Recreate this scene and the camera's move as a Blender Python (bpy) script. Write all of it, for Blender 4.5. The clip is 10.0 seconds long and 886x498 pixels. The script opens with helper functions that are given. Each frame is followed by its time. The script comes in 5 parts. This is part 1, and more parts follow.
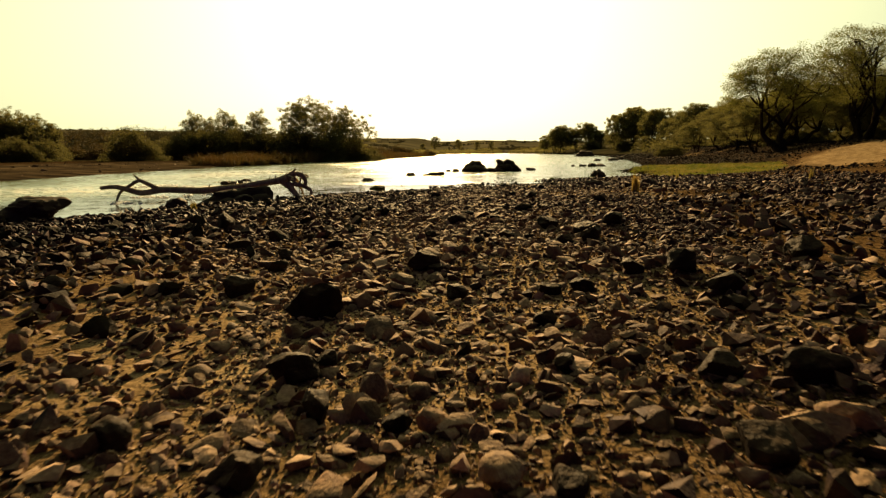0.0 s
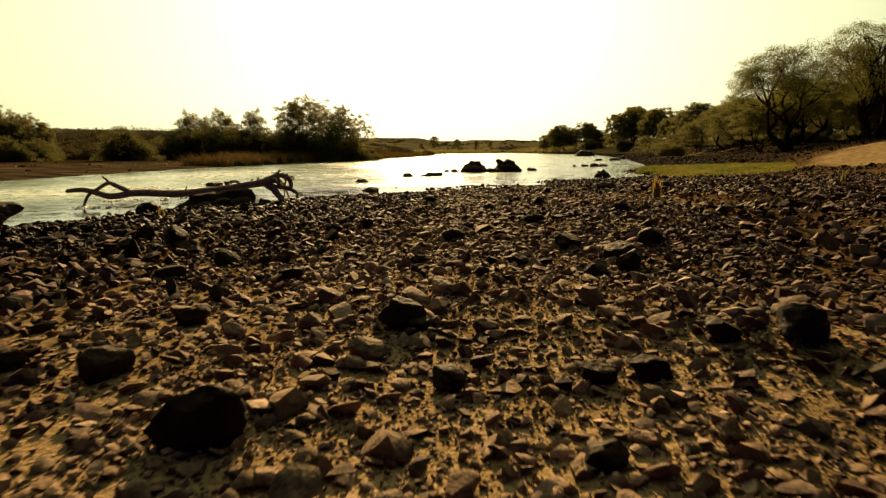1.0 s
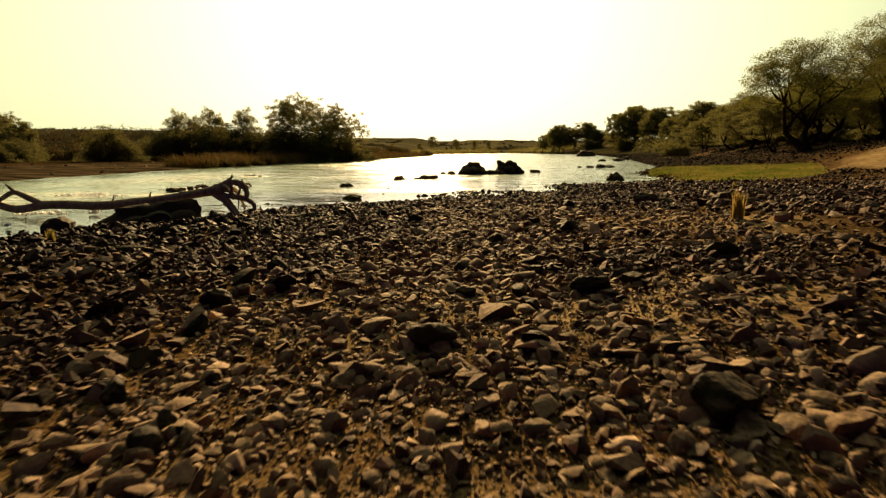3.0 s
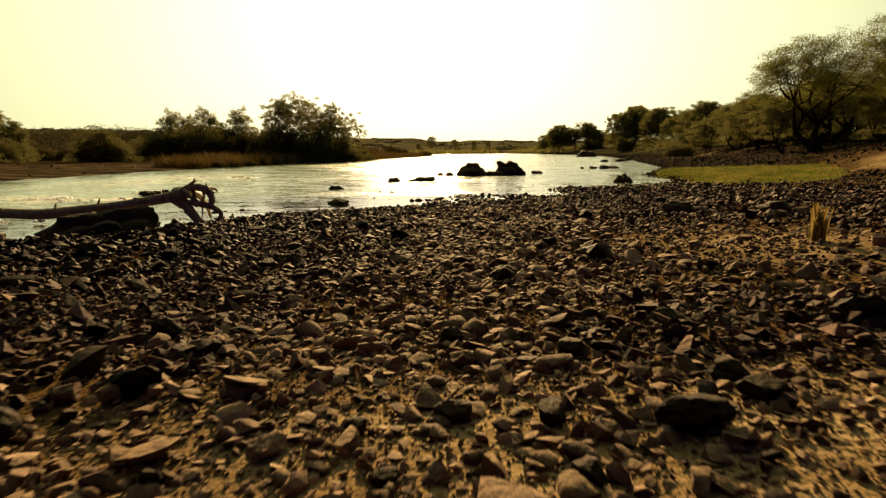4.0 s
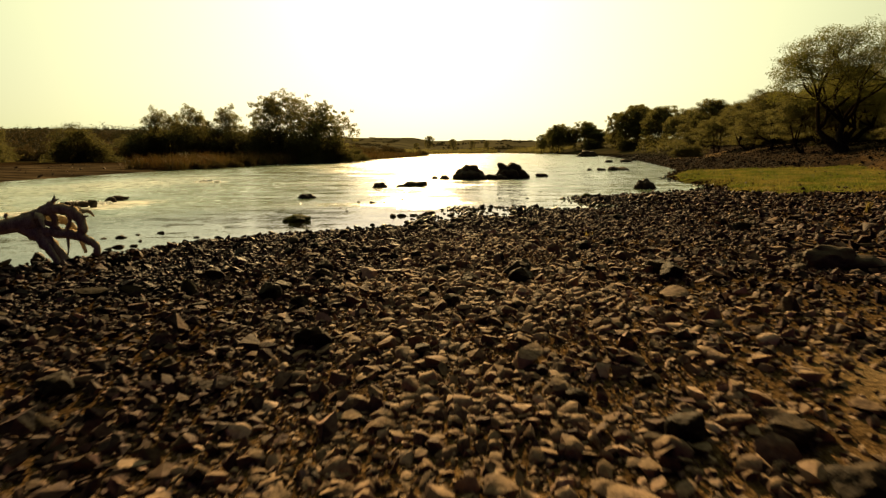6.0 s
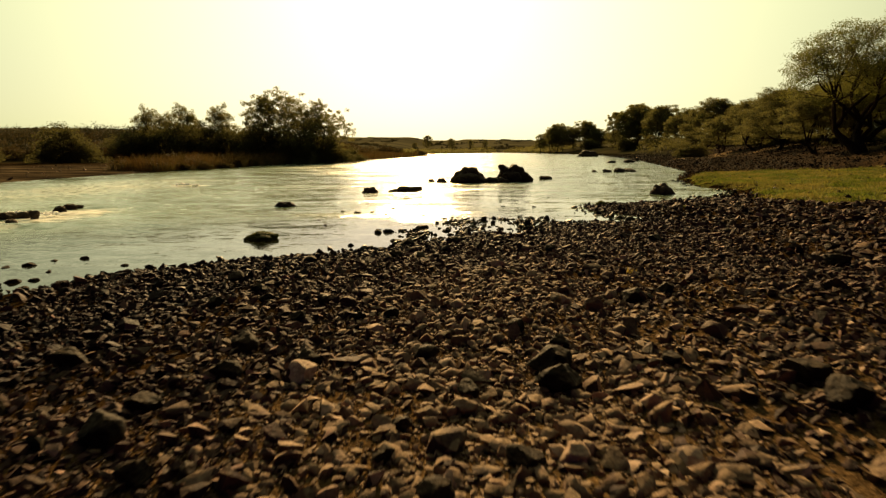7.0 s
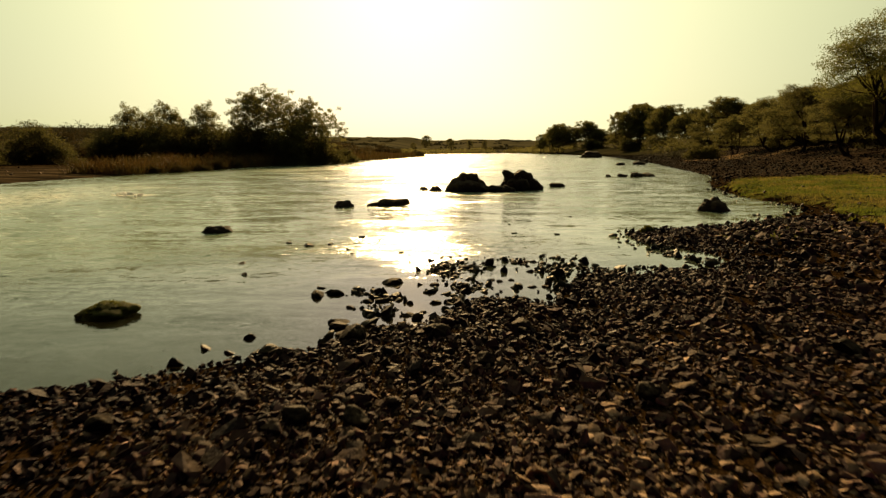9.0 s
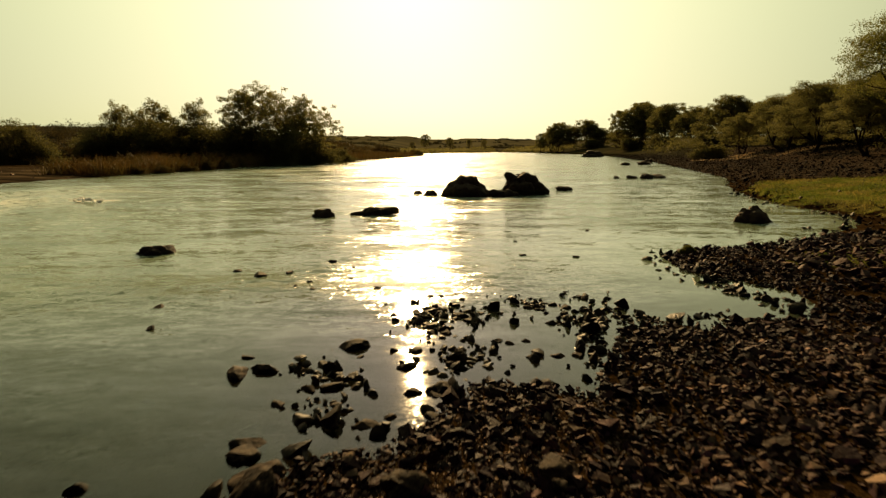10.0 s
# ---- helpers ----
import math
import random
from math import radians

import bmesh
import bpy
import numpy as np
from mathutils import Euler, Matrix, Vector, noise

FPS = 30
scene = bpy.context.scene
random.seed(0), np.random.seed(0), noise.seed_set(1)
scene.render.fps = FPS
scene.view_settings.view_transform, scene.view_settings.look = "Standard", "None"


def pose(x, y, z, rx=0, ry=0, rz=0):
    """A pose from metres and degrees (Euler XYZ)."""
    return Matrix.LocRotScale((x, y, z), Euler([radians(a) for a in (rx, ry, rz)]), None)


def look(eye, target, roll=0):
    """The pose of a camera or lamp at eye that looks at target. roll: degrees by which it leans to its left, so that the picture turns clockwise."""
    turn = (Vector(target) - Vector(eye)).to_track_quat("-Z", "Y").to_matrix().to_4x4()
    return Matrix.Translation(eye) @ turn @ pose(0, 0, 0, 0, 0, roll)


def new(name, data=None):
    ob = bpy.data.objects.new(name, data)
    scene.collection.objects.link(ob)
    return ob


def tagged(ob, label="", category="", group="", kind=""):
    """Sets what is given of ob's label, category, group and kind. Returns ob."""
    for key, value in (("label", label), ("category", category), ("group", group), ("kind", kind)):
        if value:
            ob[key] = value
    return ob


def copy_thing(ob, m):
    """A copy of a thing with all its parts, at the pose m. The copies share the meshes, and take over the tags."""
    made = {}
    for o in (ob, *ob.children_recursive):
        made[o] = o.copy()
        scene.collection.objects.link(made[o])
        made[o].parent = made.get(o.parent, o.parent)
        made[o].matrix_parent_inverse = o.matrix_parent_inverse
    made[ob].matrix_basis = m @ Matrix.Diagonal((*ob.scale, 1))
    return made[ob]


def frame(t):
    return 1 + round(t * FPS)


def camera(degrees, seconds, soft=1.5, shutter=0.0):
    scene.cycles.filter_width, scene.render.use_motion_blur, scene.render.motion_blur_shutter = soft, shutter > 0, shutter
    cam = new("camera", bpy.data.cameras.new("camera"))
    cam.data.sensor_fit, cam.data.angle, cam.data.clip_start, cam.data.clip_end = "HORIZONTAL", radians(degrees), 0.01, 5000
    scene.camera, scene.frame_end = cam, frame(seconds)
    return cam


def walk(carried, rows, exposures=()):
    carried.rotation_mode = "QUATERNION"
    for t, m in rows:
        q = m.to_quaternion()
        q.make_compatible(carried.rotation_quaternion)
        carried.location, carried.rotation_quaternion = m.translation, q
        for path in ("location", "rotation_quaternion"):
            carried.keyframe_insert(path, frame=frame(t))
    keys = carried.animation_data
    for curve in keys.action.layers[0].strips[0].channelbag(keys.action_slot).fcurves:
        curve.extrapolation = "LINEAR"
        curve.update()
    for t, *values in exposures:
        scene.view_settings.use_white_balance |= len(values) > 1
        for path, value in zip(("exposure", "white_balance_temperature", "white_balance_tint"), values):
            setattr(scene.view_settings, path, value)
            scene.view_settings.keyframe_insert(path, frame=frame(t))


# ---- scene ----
cam = camera(70.0, 10.0, soft=1.3, shutter=0.28)
PATH = [
    (0, (0.448, 0.246, 1.389), (0.4, 2.222, 1.084), -0.3),
    (0.5, (0.46, 0.9, 1.392), (0.414, 2.877, 1.087), -0.3),
    (1, (0.471, 1.688, 1.39), (0.426, 3.664, 1.084), -0.3),
    (1.5, (0.483, 2.467, 1.398), (0.44, 4.443, 1.093), -0.3),
    (2, (0.505, 3.323, 1.403), (0.463, 5.299, 1.097), -0.3),
    (2.5, (0.517, 4.15, 1.409), (0.476, 6.126, 1.103), -0.3),
    (4, (0.609, 6.805, 1.408), (0.571, 8.781, 1.103), -0.3),
    (4.5, (0.636, 7.704, 1.41), (0.6, 9.68, 1.103), -0.2),
    (5, (0.663, 8.75, 1.409), (0.628, 10.726, 1.102), -0.3),
    (5.5, (0.702, 9.728, 1.428), (0.668, 11.705, 1.122), -0.3),
    (7, (0.777, 13.113, 1.541), (0.749, 15.089, 1.233), -0.3),
    (7.5, (0.8, 14.268, 1.568), (0.773, 16.244, 1.26), -0.3),
    (8, (0.842, 15.485, 1.608), (0.815, 17.461, 1.299), -0.2),
    (8.5, (0.876, 16.665, 1.633), (0.85, 18.641, 1.325), -0.2),
    (9, (0.92, 17.918, 1.659), (0.895, 19.894, 1.351), -0.2),
    (9.5, (0.972, 19.12, 1.684), (0.948, 21.095, 1.373), -0.2),
    (10, (1.018, 20.428, 1.707), (0.995, 22.404, 1.396), -0.2),
]
walk(cam, [(t, look(eye, target, roll)) for t, eye, target, roll in PATH],
     [(0, 1.31, 8600, -13), (3, 1.29, 8600, -13), (6, 1.11, 8600, -13), (8, 0.99, 8600, -13), (10, 0.79, 8600, -13)])

# ---- world and sun ----
SUN_ELEV, SUN_AZ = radians(20.5), radians(-3.3)   # azimuth from +y towards +x
world = bpy.data.worlds.new("sky")
scene.world = world
world.use_nodes = True
wn = world.node_tree
sky = wn.nodes.new("ShaderNodeTexSky")
sky.sky_type = "NISHITA"
sky.sun_disc = False
sky.sun_elevation, sky.sun_rotation = SUN_ELEV, SUN_AZ
sky.air_density, sky.dust_density, sky.ozone_density = 0.7, 2.6, 0.3
SUN_WAY = (math.sin(SUN_AZ) * math.cos(SUN_ELEV), math.cos(SUN_AZ) * math.cos(SUN_ELEV), math.sin(SUN_ELEV))
dot = wn.nodes.new("ShaderNodeVectorMath")
dot.operation = "DOT_PRODUCT"
dot.inputs[1].default_value = SUN_WAY
wn.links.new(wn.nodes.new("ShaderNodeTexCoord").outputs["Generated"], dot.inputs[0])
side_lit = wn.nodes.new("ShaderNodeMath")   # dusty haze, brighter on the sun's side of the sky
side_lit.operation = "MULTIPLY_ADD"
side_lit.inputs[1].default_value, side_lit.inputs[2].default_value = 0.5, 0.5
wn.links.new(dot.outputs["Value"], side_lit.inputs[0])
thick_haze = wn.nodes.new("ShaderNodeMath")
thick_haze.operation = "POWER"
thick_haze.inputs[1].default_value = 6.0
wn.links.new(side_lit.outputs[0], thick_haze.inputs[0])
veil = wn.nodes.new("ShaderNodeVectorMath")
veil.operation = "SCALE"
veil.inputs[0].default_value = (19.3, 20.5, 13.3)
wn.links.new(thick_haze.outputs[0], veil.inputs["Scale"])
glow = wn.nodes.new("ShaderNodeVectorMath")
glow.operation = "MULTIPLY_ADD"
glow.inputs[1].default_value = (0.17, 0.088, 0.3)
wn.links.new(sky.outputs[0], glow.inputs[0])
wn.links.new(veil.outputs[0], glow.inputs[2])
bg = wn.nodes["Background"]
bg.inputs["Strength"].default_value = 0.031
wn.links.new(glow.outputs[0], bg.inputs["Color"])

sun_data = bpy.data.lights.new("sun", "SUN")
sun_data.energy, sun_data.angle, sun_data.color = 5.0, radians(0.6), (1.0, 0.65, 0.4)
sun = new("sun", sun_data)
sun.matrix_world = look((math.sin(SUN_AZ) * 40, math.cos(SUN_AZ) * 40, 40 * math.tan(SUN_ELEV)), (0, 0, 0))


# ---- materials ----
def mat(name):
    m = bpy.data.materials.new(name)
    m.use_nodes = True
    return m, m.node_tree, m.node_tree.nodes["Principled BSDF"]


def node(nt, kind, **values):
    n = nt.nodes.new(kind)
    for key, value in values.items():
        n.inputs[key.replace("_", " ")].default_value = value
    return n


def ramp(nt, source, *stops):
    r = nt.nodes.new("ShaderNodeValToRGB")
    e = r.color_ramp.elements
    while len(e) < len(stops):
        e.new(0.5)
    for el, (at, colour) in zip(e, stops):
        el.position, el.color = at, (*colour, 1)
    nt.links.new(source, r.inputs[0])
    return r.outputs[0]


def mix(nt, factor, a, b, blend="MIX"):
    n = nt.nodes.new("ShaderNodeMix")
    n.data_type, n.blend_type = "RGBA", blend
    for socket, value in ((n.inputs[0], factor), (n.inputs[6], a), (n.inputs[7], b)):
        if hasattr(value, "links"):
            nt.links.new(value, socket)
        elif isinstance(value, tuple):
            socket.default_value = (*value, 1)
        else:
            socket.default_value = value
    return n.outputs[2]


def maths(nt, op, a, b=0.0, clamp=False):
    n = nt.nodes.new("ShaderNodeMath")
    n.operation, n.use_clamp = op, clamp
    for socket, value in zip(n.inputs, (a, b)):
        if hasattr(value, "links"):
            nt.links.new(value, socket)
        else:
            socket.default_value = value
    return n.outputs[0]


def tex(nt, kind, scale, detail=4.0, stretch=None, world_space=False):
    """A noise or voronoi texture in metres of the object (or of the world)."""
    co = nt.nodes.new("ShaderNodeNewGeometry" if world_space else "ShaderNodeTexCoord")
    out = co.outputs["Position" if world_space else "Object"]
    if stretch:
        mp = nt.nodes.new("ShaderNodeMapping")
        mp.inputs["Scale"].default_value = stretch
        nt.links.new(out, mp.inputs[0])
        out = mp.outputs[0]
    n = nt.nodes.new(kind)
    n.inputs["Scale"].default_value = scale
    if kind == "ShaderNodeTexNoise":
        n.inputs["Detail"].default_value = detail
    nt.links.new(out, n.inputs["Vector"])
    return n


def bump(nt, bsdf, height, strength, distance, normal=None):
    b = node(nt, "ShaderNodeBump", Strength=strength, Distance=distance)
    nt.links.new(height, b.inputs["Height"])
    if normal:
        nt.links.new(normal, b.inputs["Normal"])
    nt.links.new(b.outputs[0], bsdf.inputs["Normal"])
    return b.outputs[0]


NOISE, VORO = "ShaderNodeTexNoise", "ShaderNodeTexVoronoi"


def stone_material(name, per_object, tones, rough=0.72, rust=0.45, lit_dust=0.0, gloss=0.02):
    m, nt, b = mat(name)
    if per_object:
        rnd = nt.nodes.new("ShaderNodeObjectInfo").outputs["Random"]
    else:
        rnd = nt.nodes.new("ShaderNodeNewGeometry").outputs["Random Per Island"]
    base = ramp(nt, rnd, *tones)
    grain = tex(nt, NOISE, 55, 6, world_space=True)
    stain = tex(nt, NOISE, 9, 3, world_space=True)
    c = mix(nt, 0.45, base, ramp(nt, grain.outputs[0], (0.3, (0.25, 0.23, 0.21)), (0.66, (1.0, 0.98, 0.94))), "MULTIPLY")
    c = mix(nt, maths(nt, "MULTIPLY", ramp(nt, stain.outputs[0], (0.48, (0, 0, 0)), (0.66, (1, 1, 1))), rust), c, (0.105, 0.069, 0.037))
    if lit_dust:   # dry silt on the tops, its tan also painted in for sunlight
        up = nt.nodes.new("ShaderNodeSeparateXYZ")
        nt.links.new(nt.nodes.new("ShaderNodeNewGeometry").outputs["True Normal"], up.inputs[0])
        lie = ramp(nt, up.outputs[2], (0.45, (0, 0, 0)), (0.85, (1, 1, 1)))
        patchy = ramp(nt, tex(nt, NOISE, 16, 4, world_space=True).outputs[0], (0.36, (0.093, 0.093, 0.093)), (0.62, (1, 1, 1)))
        lit_silt = mix(nt, ramp(nt, grain.outputs[0], (0.35, (0, 0, 0)), (0.65, (1, 1, 1))), (0.17, 0.11, 0.066), (0.31, 0.214, 0.134))
        c = mix(nt, maths(nt, "MULTIPLY", maths(nt, "MULTIPLY", lie, patchy), lit_dust), c, lit_silt)
    nt.links.new(c, b.inputs["Base Color"])
    nt.links.new(ramp(nt, grain.outputs[0], (0.2, (rough - 0.12,) * 3), (0.8, (rough + 0.15,) * 3)), b.inputs["Roughness"])
    b.inputs["Specular IOR Level"].default_value = gloss
    pits = tex(nt, NOISE, 120, 5, world_space=True)
    chips = tex(nt, NOISE, 30, 4, world_space=True)
    bump(nt, b, pits.outputs[0], 0.4, 0.006, bump(nt, b, chips.outputs[0], 0.5, 0.022))
    return m


# stones of many kinds side by side: basalt, sandstone, ochre, pale quartzite
TONES = ((0.0, (0.018, 0.0132, 0.0153)), (0.14, (0.0507, 0.0327, 0.0327)), (0.24, (0.122, 0.0764, 0.0557)), (0.34, (0.0295, 0.021, 0.024)), (0.46, (0.193, 0.118, 0.0814)),
         (0.56, (0.0614, 0.0389, 0.0384)), (0.68, (0.237, 0.155, 0.114)), (0.78, (0.0984, 0.0582, 0.0528)), (0.9, (0.344, 0.229, 0.163)), (1.0, (0.425, 0.304, 0.244)))
DAMP = ((0.0, (0.0102, 0.00693, 0.00894)), (0.2, (0.0263, 0.015, 0.0193)), (0.32, (0.0657, 0.0376, 0.0372)), (0.42, (0.0175, 0.0113, 0.015)), (0.56, (0.0408, 0.0239, 0.0282)),
        (0.68, (0.117, 0.0668, 0.0537)), (0.76, (0.0233, 0.0138, 0.0187)), (0.88, (0.0759, 0.0416, 0.0431)), (0.96, (0.233, 0.142, 0.104)), (1.0, (0.378, 0.233, 0.193)))
DAMP_DARK = ((0.0, (0.0048, 0.00291, 0.00424)), (0.2, (0.0124, 0.00633, 0.00912)), (0.32, (0.031, 0.0158, 0.0176)), (0.42, (0.00825, 0.00476, 0.00708)), (0.56, (0.0192, 0.0101, 0.0134)),
             (0.68, (0.055, 0.028, 0.0254)), (0.76, (0.011, 0.00581, 0.00888)), (0.88, (0.0358, 0.0175, 0.0204)), (0.96, (0.11, 0.0598, 0.0494)), (1.0, (0.177, 0.0978, 0.0912)))
DARK = ((0.0, (0.0062, 0.00484, 0.00446)), (0.5, (0.0118, 0.00868, 0.00744)), (1.0, (0.0248, 0.0174, 0.013)))
M_GRAVEL = stone_material("river_stone_mixed", False, TONES, lit_dust=0.75)
M_DAMP = stone_material("river_stone_damp", False, DAMP, 0.66, lit_dust=0.2, gloss=0.02)
M_STONE = stone_material("river_stone_single", True, TONES, lit_dust=0.75)
M_DAMP_STONE = stone_material("river_stone_damp_single", True, DAMP, 0.66, lit_dust=0.2, gloss=0.02)
M_SOAKED = stone_material("river_stone_soaked", False, DAMP_DARK, 0.6, 0.12, gloss=0.025)
M_SOAKED_STONE = stone_material("river_stone_soaked_single", True, DAMP_DARK, 0.6, 0.12, gloss=0.025)
M_COBBLE = stone_material("dark_basalt_cobble", True, DARK, 0.66, 0.1, lit_dust=0.15)
M_FAR = stone_material("far_stone", False, ((0.0, (0.00744, 0.0062, 0.00496)), (0.7, (0.0211, 0.0149, 0.0093)), (1.0, (0.0434, 0.0298, 0.0167))), 0.8, 0.12)
M_WET = stone_material("wet_stone", False, ((0.0, (0.00744, 0.0062, 0.00496)), (1.0, (0.0279, 0.0211, 0.0136))), 0.45, 0.2, gloss=0.025)
M_WET_STONE = stone_material("wet_stone_single", True, ((0.0, (0.00744, 0.0062, 0.00496)), (1.0, (0.0279, 0.0211, 0.0136))), 0.45, 0.2, gloss=0.025)
M_RIVER_ROCK = stone_material("brown_river_boulder", True, ((0.0, (0.0434, 0.0322, 0.0248)), (1.0, (0.0806, 0.0595, 0.0434))), 0.66, 0.35)
M_ROCK = stone_material("dark_boulder", True, ((0.0, (0.0447, 0.0343, 0.0268)), (1.0, (0.0819, 0.0609, 0.0447))), 0.66, 0.15)


def blob_mask(nt, cx, cy, rx, ry, turn, soft, scale=0.35):
    """1 inside a rough-edged oval patch of the ground, 0 outside."""
    co = nt.nodes.new("ShaderNodeNewGeometry").outputs["Position"]
    mp = nt.nodes.new("ShaderNodeMapping")
    mp.vector_type = "TEXTURE"
    mp.inputs["Location"].default_value = (cx, cy, 0)
    mp.inputs["Rotation"].default_value = (0, 0, radians(turn))
    mp.inputs["Scale"].default_value = (rx, ry, 1e6)
    nt.links.new(co, mp.inputs[0])
    ln = nt.nodes.new("ShaderNodeVectorMath")
    ln.operation = "LENGTH"
    nt.links.new(mp.outputs[0], ln.inputs[0])
    wob = tex(nt, NOISE, scale, 5, world_space=True).outputs[0]
    d = maths(nt, "ADD", ln.outputs["Value"], maths(nt, "MULTIPLY", maths(nt, "SUBTRACT", wob, 0.5), 1.1))
    return maths(nt, "DIVIDE", maths(nt, "SUBTRACT", 1.0, d), soft, clamp=True)


def ground_material():
    m, nt, b = mat("river_bank_soil")
    big = tex(nt, NOISE, 0.35, 4, world_space=True).outputs[0]
    mid = tex(nt, NOISE, 3.0, 6, world_space=True).outputs[0]
    fine = tex(nt, NOISE, 60, 6, world_space=True).outputs[0]
    c = ramp(nt, mid, (0.3, (0.0645, 0.0443, 0.0257)), (0.55, (0.133, 0.09, 0.0508)), (0.75, (0.2, 0.142, 0.08)))
    c = mix(nt, ramp(nt, big, (0.42, (0, 0, 0)), (0.62, (0.55, 0.55, 0.55))), c, (0.066, 0.047, 0.03))
    c = mix(nt, 0.45, c, ramp(nt, fine, (0.3, (0.45, 0.42, 0.38)), (0.7, (1, 1, 1))), "MULTIPLY")
    # fine gravel: each grain its own tone, dark gaps between
    grit = tex(nt, VORO, 75, world_space=True)
    tone = nt.nodes.new("ShaderNodeSeparateColor")
    nt.links.new(grit.outputs["Color"], tone.inputs[0])
    c = mix(nt, 0.75, c, ramp(nt, tone.outputs[0], (0.0, (0.4, 0.36, 0.32)), (0.5, (0.95, 0.9, 0.82)), (1.0, (1.6, 1.45, 1.25))), "MULTIPLY")
    c = mix(nt, 0.7, c, ramp(nt, grit.outputs["Distance"], (0.25, (1, 1, 1)), (0.62, (0.5, 0.42, 0.34))), "MULTIPLY")
    # dry brush and grass far from the river
    yy = nt.nodes.new("ShaderNodeSeparateXYZ")
    nt.links.new(nt.nodes.new("ShaderNodeNewGeometry").outputs["Position"], yy.inputs[0])
    far = maths(nt, "DIVIDE", maths(nt, "SUBTRACT", yy.outputs[1], 74.0), 28.0, clamp=True)
    scrub = tex(nt, NOISE, 0.12, 8, world_space=True).outputs[0]
    c = mix(nt, far, c, ramp(nt, scrub, (0.35, (0.0223, 0.0211, 0.0112)), (0.55, (0.0347, 0.031, 0.0167)), (0.72, (0.0484, 0.0409, 0.0223))))
    # hills at the horizon paled, the haze put into their colour
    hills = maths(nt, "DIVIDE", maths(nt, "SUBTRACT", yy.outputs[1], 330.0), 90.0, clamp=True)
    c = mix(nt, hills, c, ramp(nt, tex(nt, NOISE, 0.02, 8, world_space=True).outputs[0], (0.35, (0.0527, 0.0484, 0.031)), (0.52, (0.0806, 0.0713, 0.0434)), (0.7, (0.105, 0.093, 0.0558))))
    # the strip that the river keeps damp
    damp = maths(nt, "DIVIDE", maths(nt, "SUBTRACT", 0.5, maths(nt, "ADD", yy.outputs[2], maths(nt, "MULTIPLY", big, 0.2))), 0.16, clamp=True)
    c = mix(nt, maths(nt, "MULTIPLY", damp, 0.9), c, mix(nt, 1.0, c, (0.22, 0.2, 0.18), "MULTIPLY"))
    # silt on the river bed
    under = maths(nt, "DIVIDE", maths(nt, "SUBTRACT", -0.02, yy.outputs[2]), 0.05, clamp=True)
    c = mix(nt, under, c, ramp(nt, mid, (0.3, (0.00868, 0.00806, 0.00558)), (0.7, (0.0248, 0.0217, 0.0136))))
    # pale sand drifts and the green mat of waterside grass
    sand = ramp(nt, mid, (0.3, (0.18, 0.122, 0.067)), (0.5, (0.272, 0.19, 0.107)), (0.7, (0.352, 0.26, 0.155)))
    sand = mix(nt, 0.6, sand, ramp(nt, fine, (0.3, (0.45, 0.4, 0.35)), (0.65, (1, 1, 1))), "MULTIPLY")
    for patch in ((25, 37, 7, 5, 20, 0.3), (0.1, 3.9, 2.8, 2.8, 8, 0.55), (0.9, 8.45, 1.8, 1.0, 0, 0.5), (46, 68, 26, 9, 15, 0.3), (3.5, 12.5, 1.4, 1.7, 10, 0.7)):
        c = mix(nt, blob_mask(nt, *patch), c, sand)
    # dark stony soil on the slope below the woods
    c = mix(nt, blob_mask(nt, 31, 85, 11, 48, -15, 0.3), c, ramp(nt, mid, (0.3, (0.0198, 0.0149, 0.0112)), (0.7, (0.0484, 0.0347, 0.0242))))
    for patch in ((44, 86, 9, 6, 0, 0.4), (34, 98, 5, 7, -15, 0.5)):
        c = mix(nt, blob_mask(nt, *patch), c, sand)
    # grey-brown river silt on the far bank
    c = mix(nt, blob_mask(nt, -31, 50, 17, 36, 0, 0.35), c, ramp(nt, tex(nt, NOISE, 0.45, 7, (0.35, 1.6, 1), True).outputs[0], (0.36, (0.0142, 0.0109, 0.00802)), (0.5, (0.0428, 0.0312, 0.0199)), (0.66, (0.0945, 0.0687, 0.0428))))
    green = ramp(nt, mid, (0.3, (0.0353, 0.0471, 0.0118)), (0.5, (0.0942, 0.116, 0.0236)), (0.66, (0.147, 0.141, 0.0353)))
    dry = ramp(nt, tex(nt, NOISE, 0.3, 6, (1, 0.7, 1), True).outputs[0], (0.46, (0, 0, 0)), (0.6, (0.85, 0.85, 0.85)))
    green = mix(nt, dry, green, ramp(nt, mid, (0.35, (0.04, 0.03, 0.0124)), (0.6, (0.1, 0.075, 0.03))))
    turf = nt.nodes.new("ShaderNodeAttribute")
    turf.attribute_name = "turf"
    c = mix(nt, maths(nt, "DIVIDE", maths(nt, "ADD", turf.outputs["Fac"], maths(nt, "MULTIPLY", maths(nt, "SUBTRACT", mid, 0.5), 0.5)), 0.06, clamp=True), c, green)
    c = mix(nt, blob_mask(nt, 7.5, 30.0, 0.9, 2.0, -60, 0.4), c, green)
    nt.links.new(c, b.inputs["Base Color"])
    b.inputs["Roughness"].default_value = 0.93
    b.inputs["Specular IOR Level"].default_value = 0.0
    lumps = tex(nt, NOISE, 22, 5, world_space=True).outputs[0]
    n1 = bump(nt, b, lumps, 0.9, 0.035, bump(nt, b, mid, 0.5, 0.05))
    n2 = bump(nt, b, ramp(nt, grit.outputs["Distance"], (0.0, (1, 1, 1)), (0.65, (0, 0, 0))), 0.6, 0.007, n1)
    bump(nt, b, fine, 0.7, 0.012, n2)
    return m


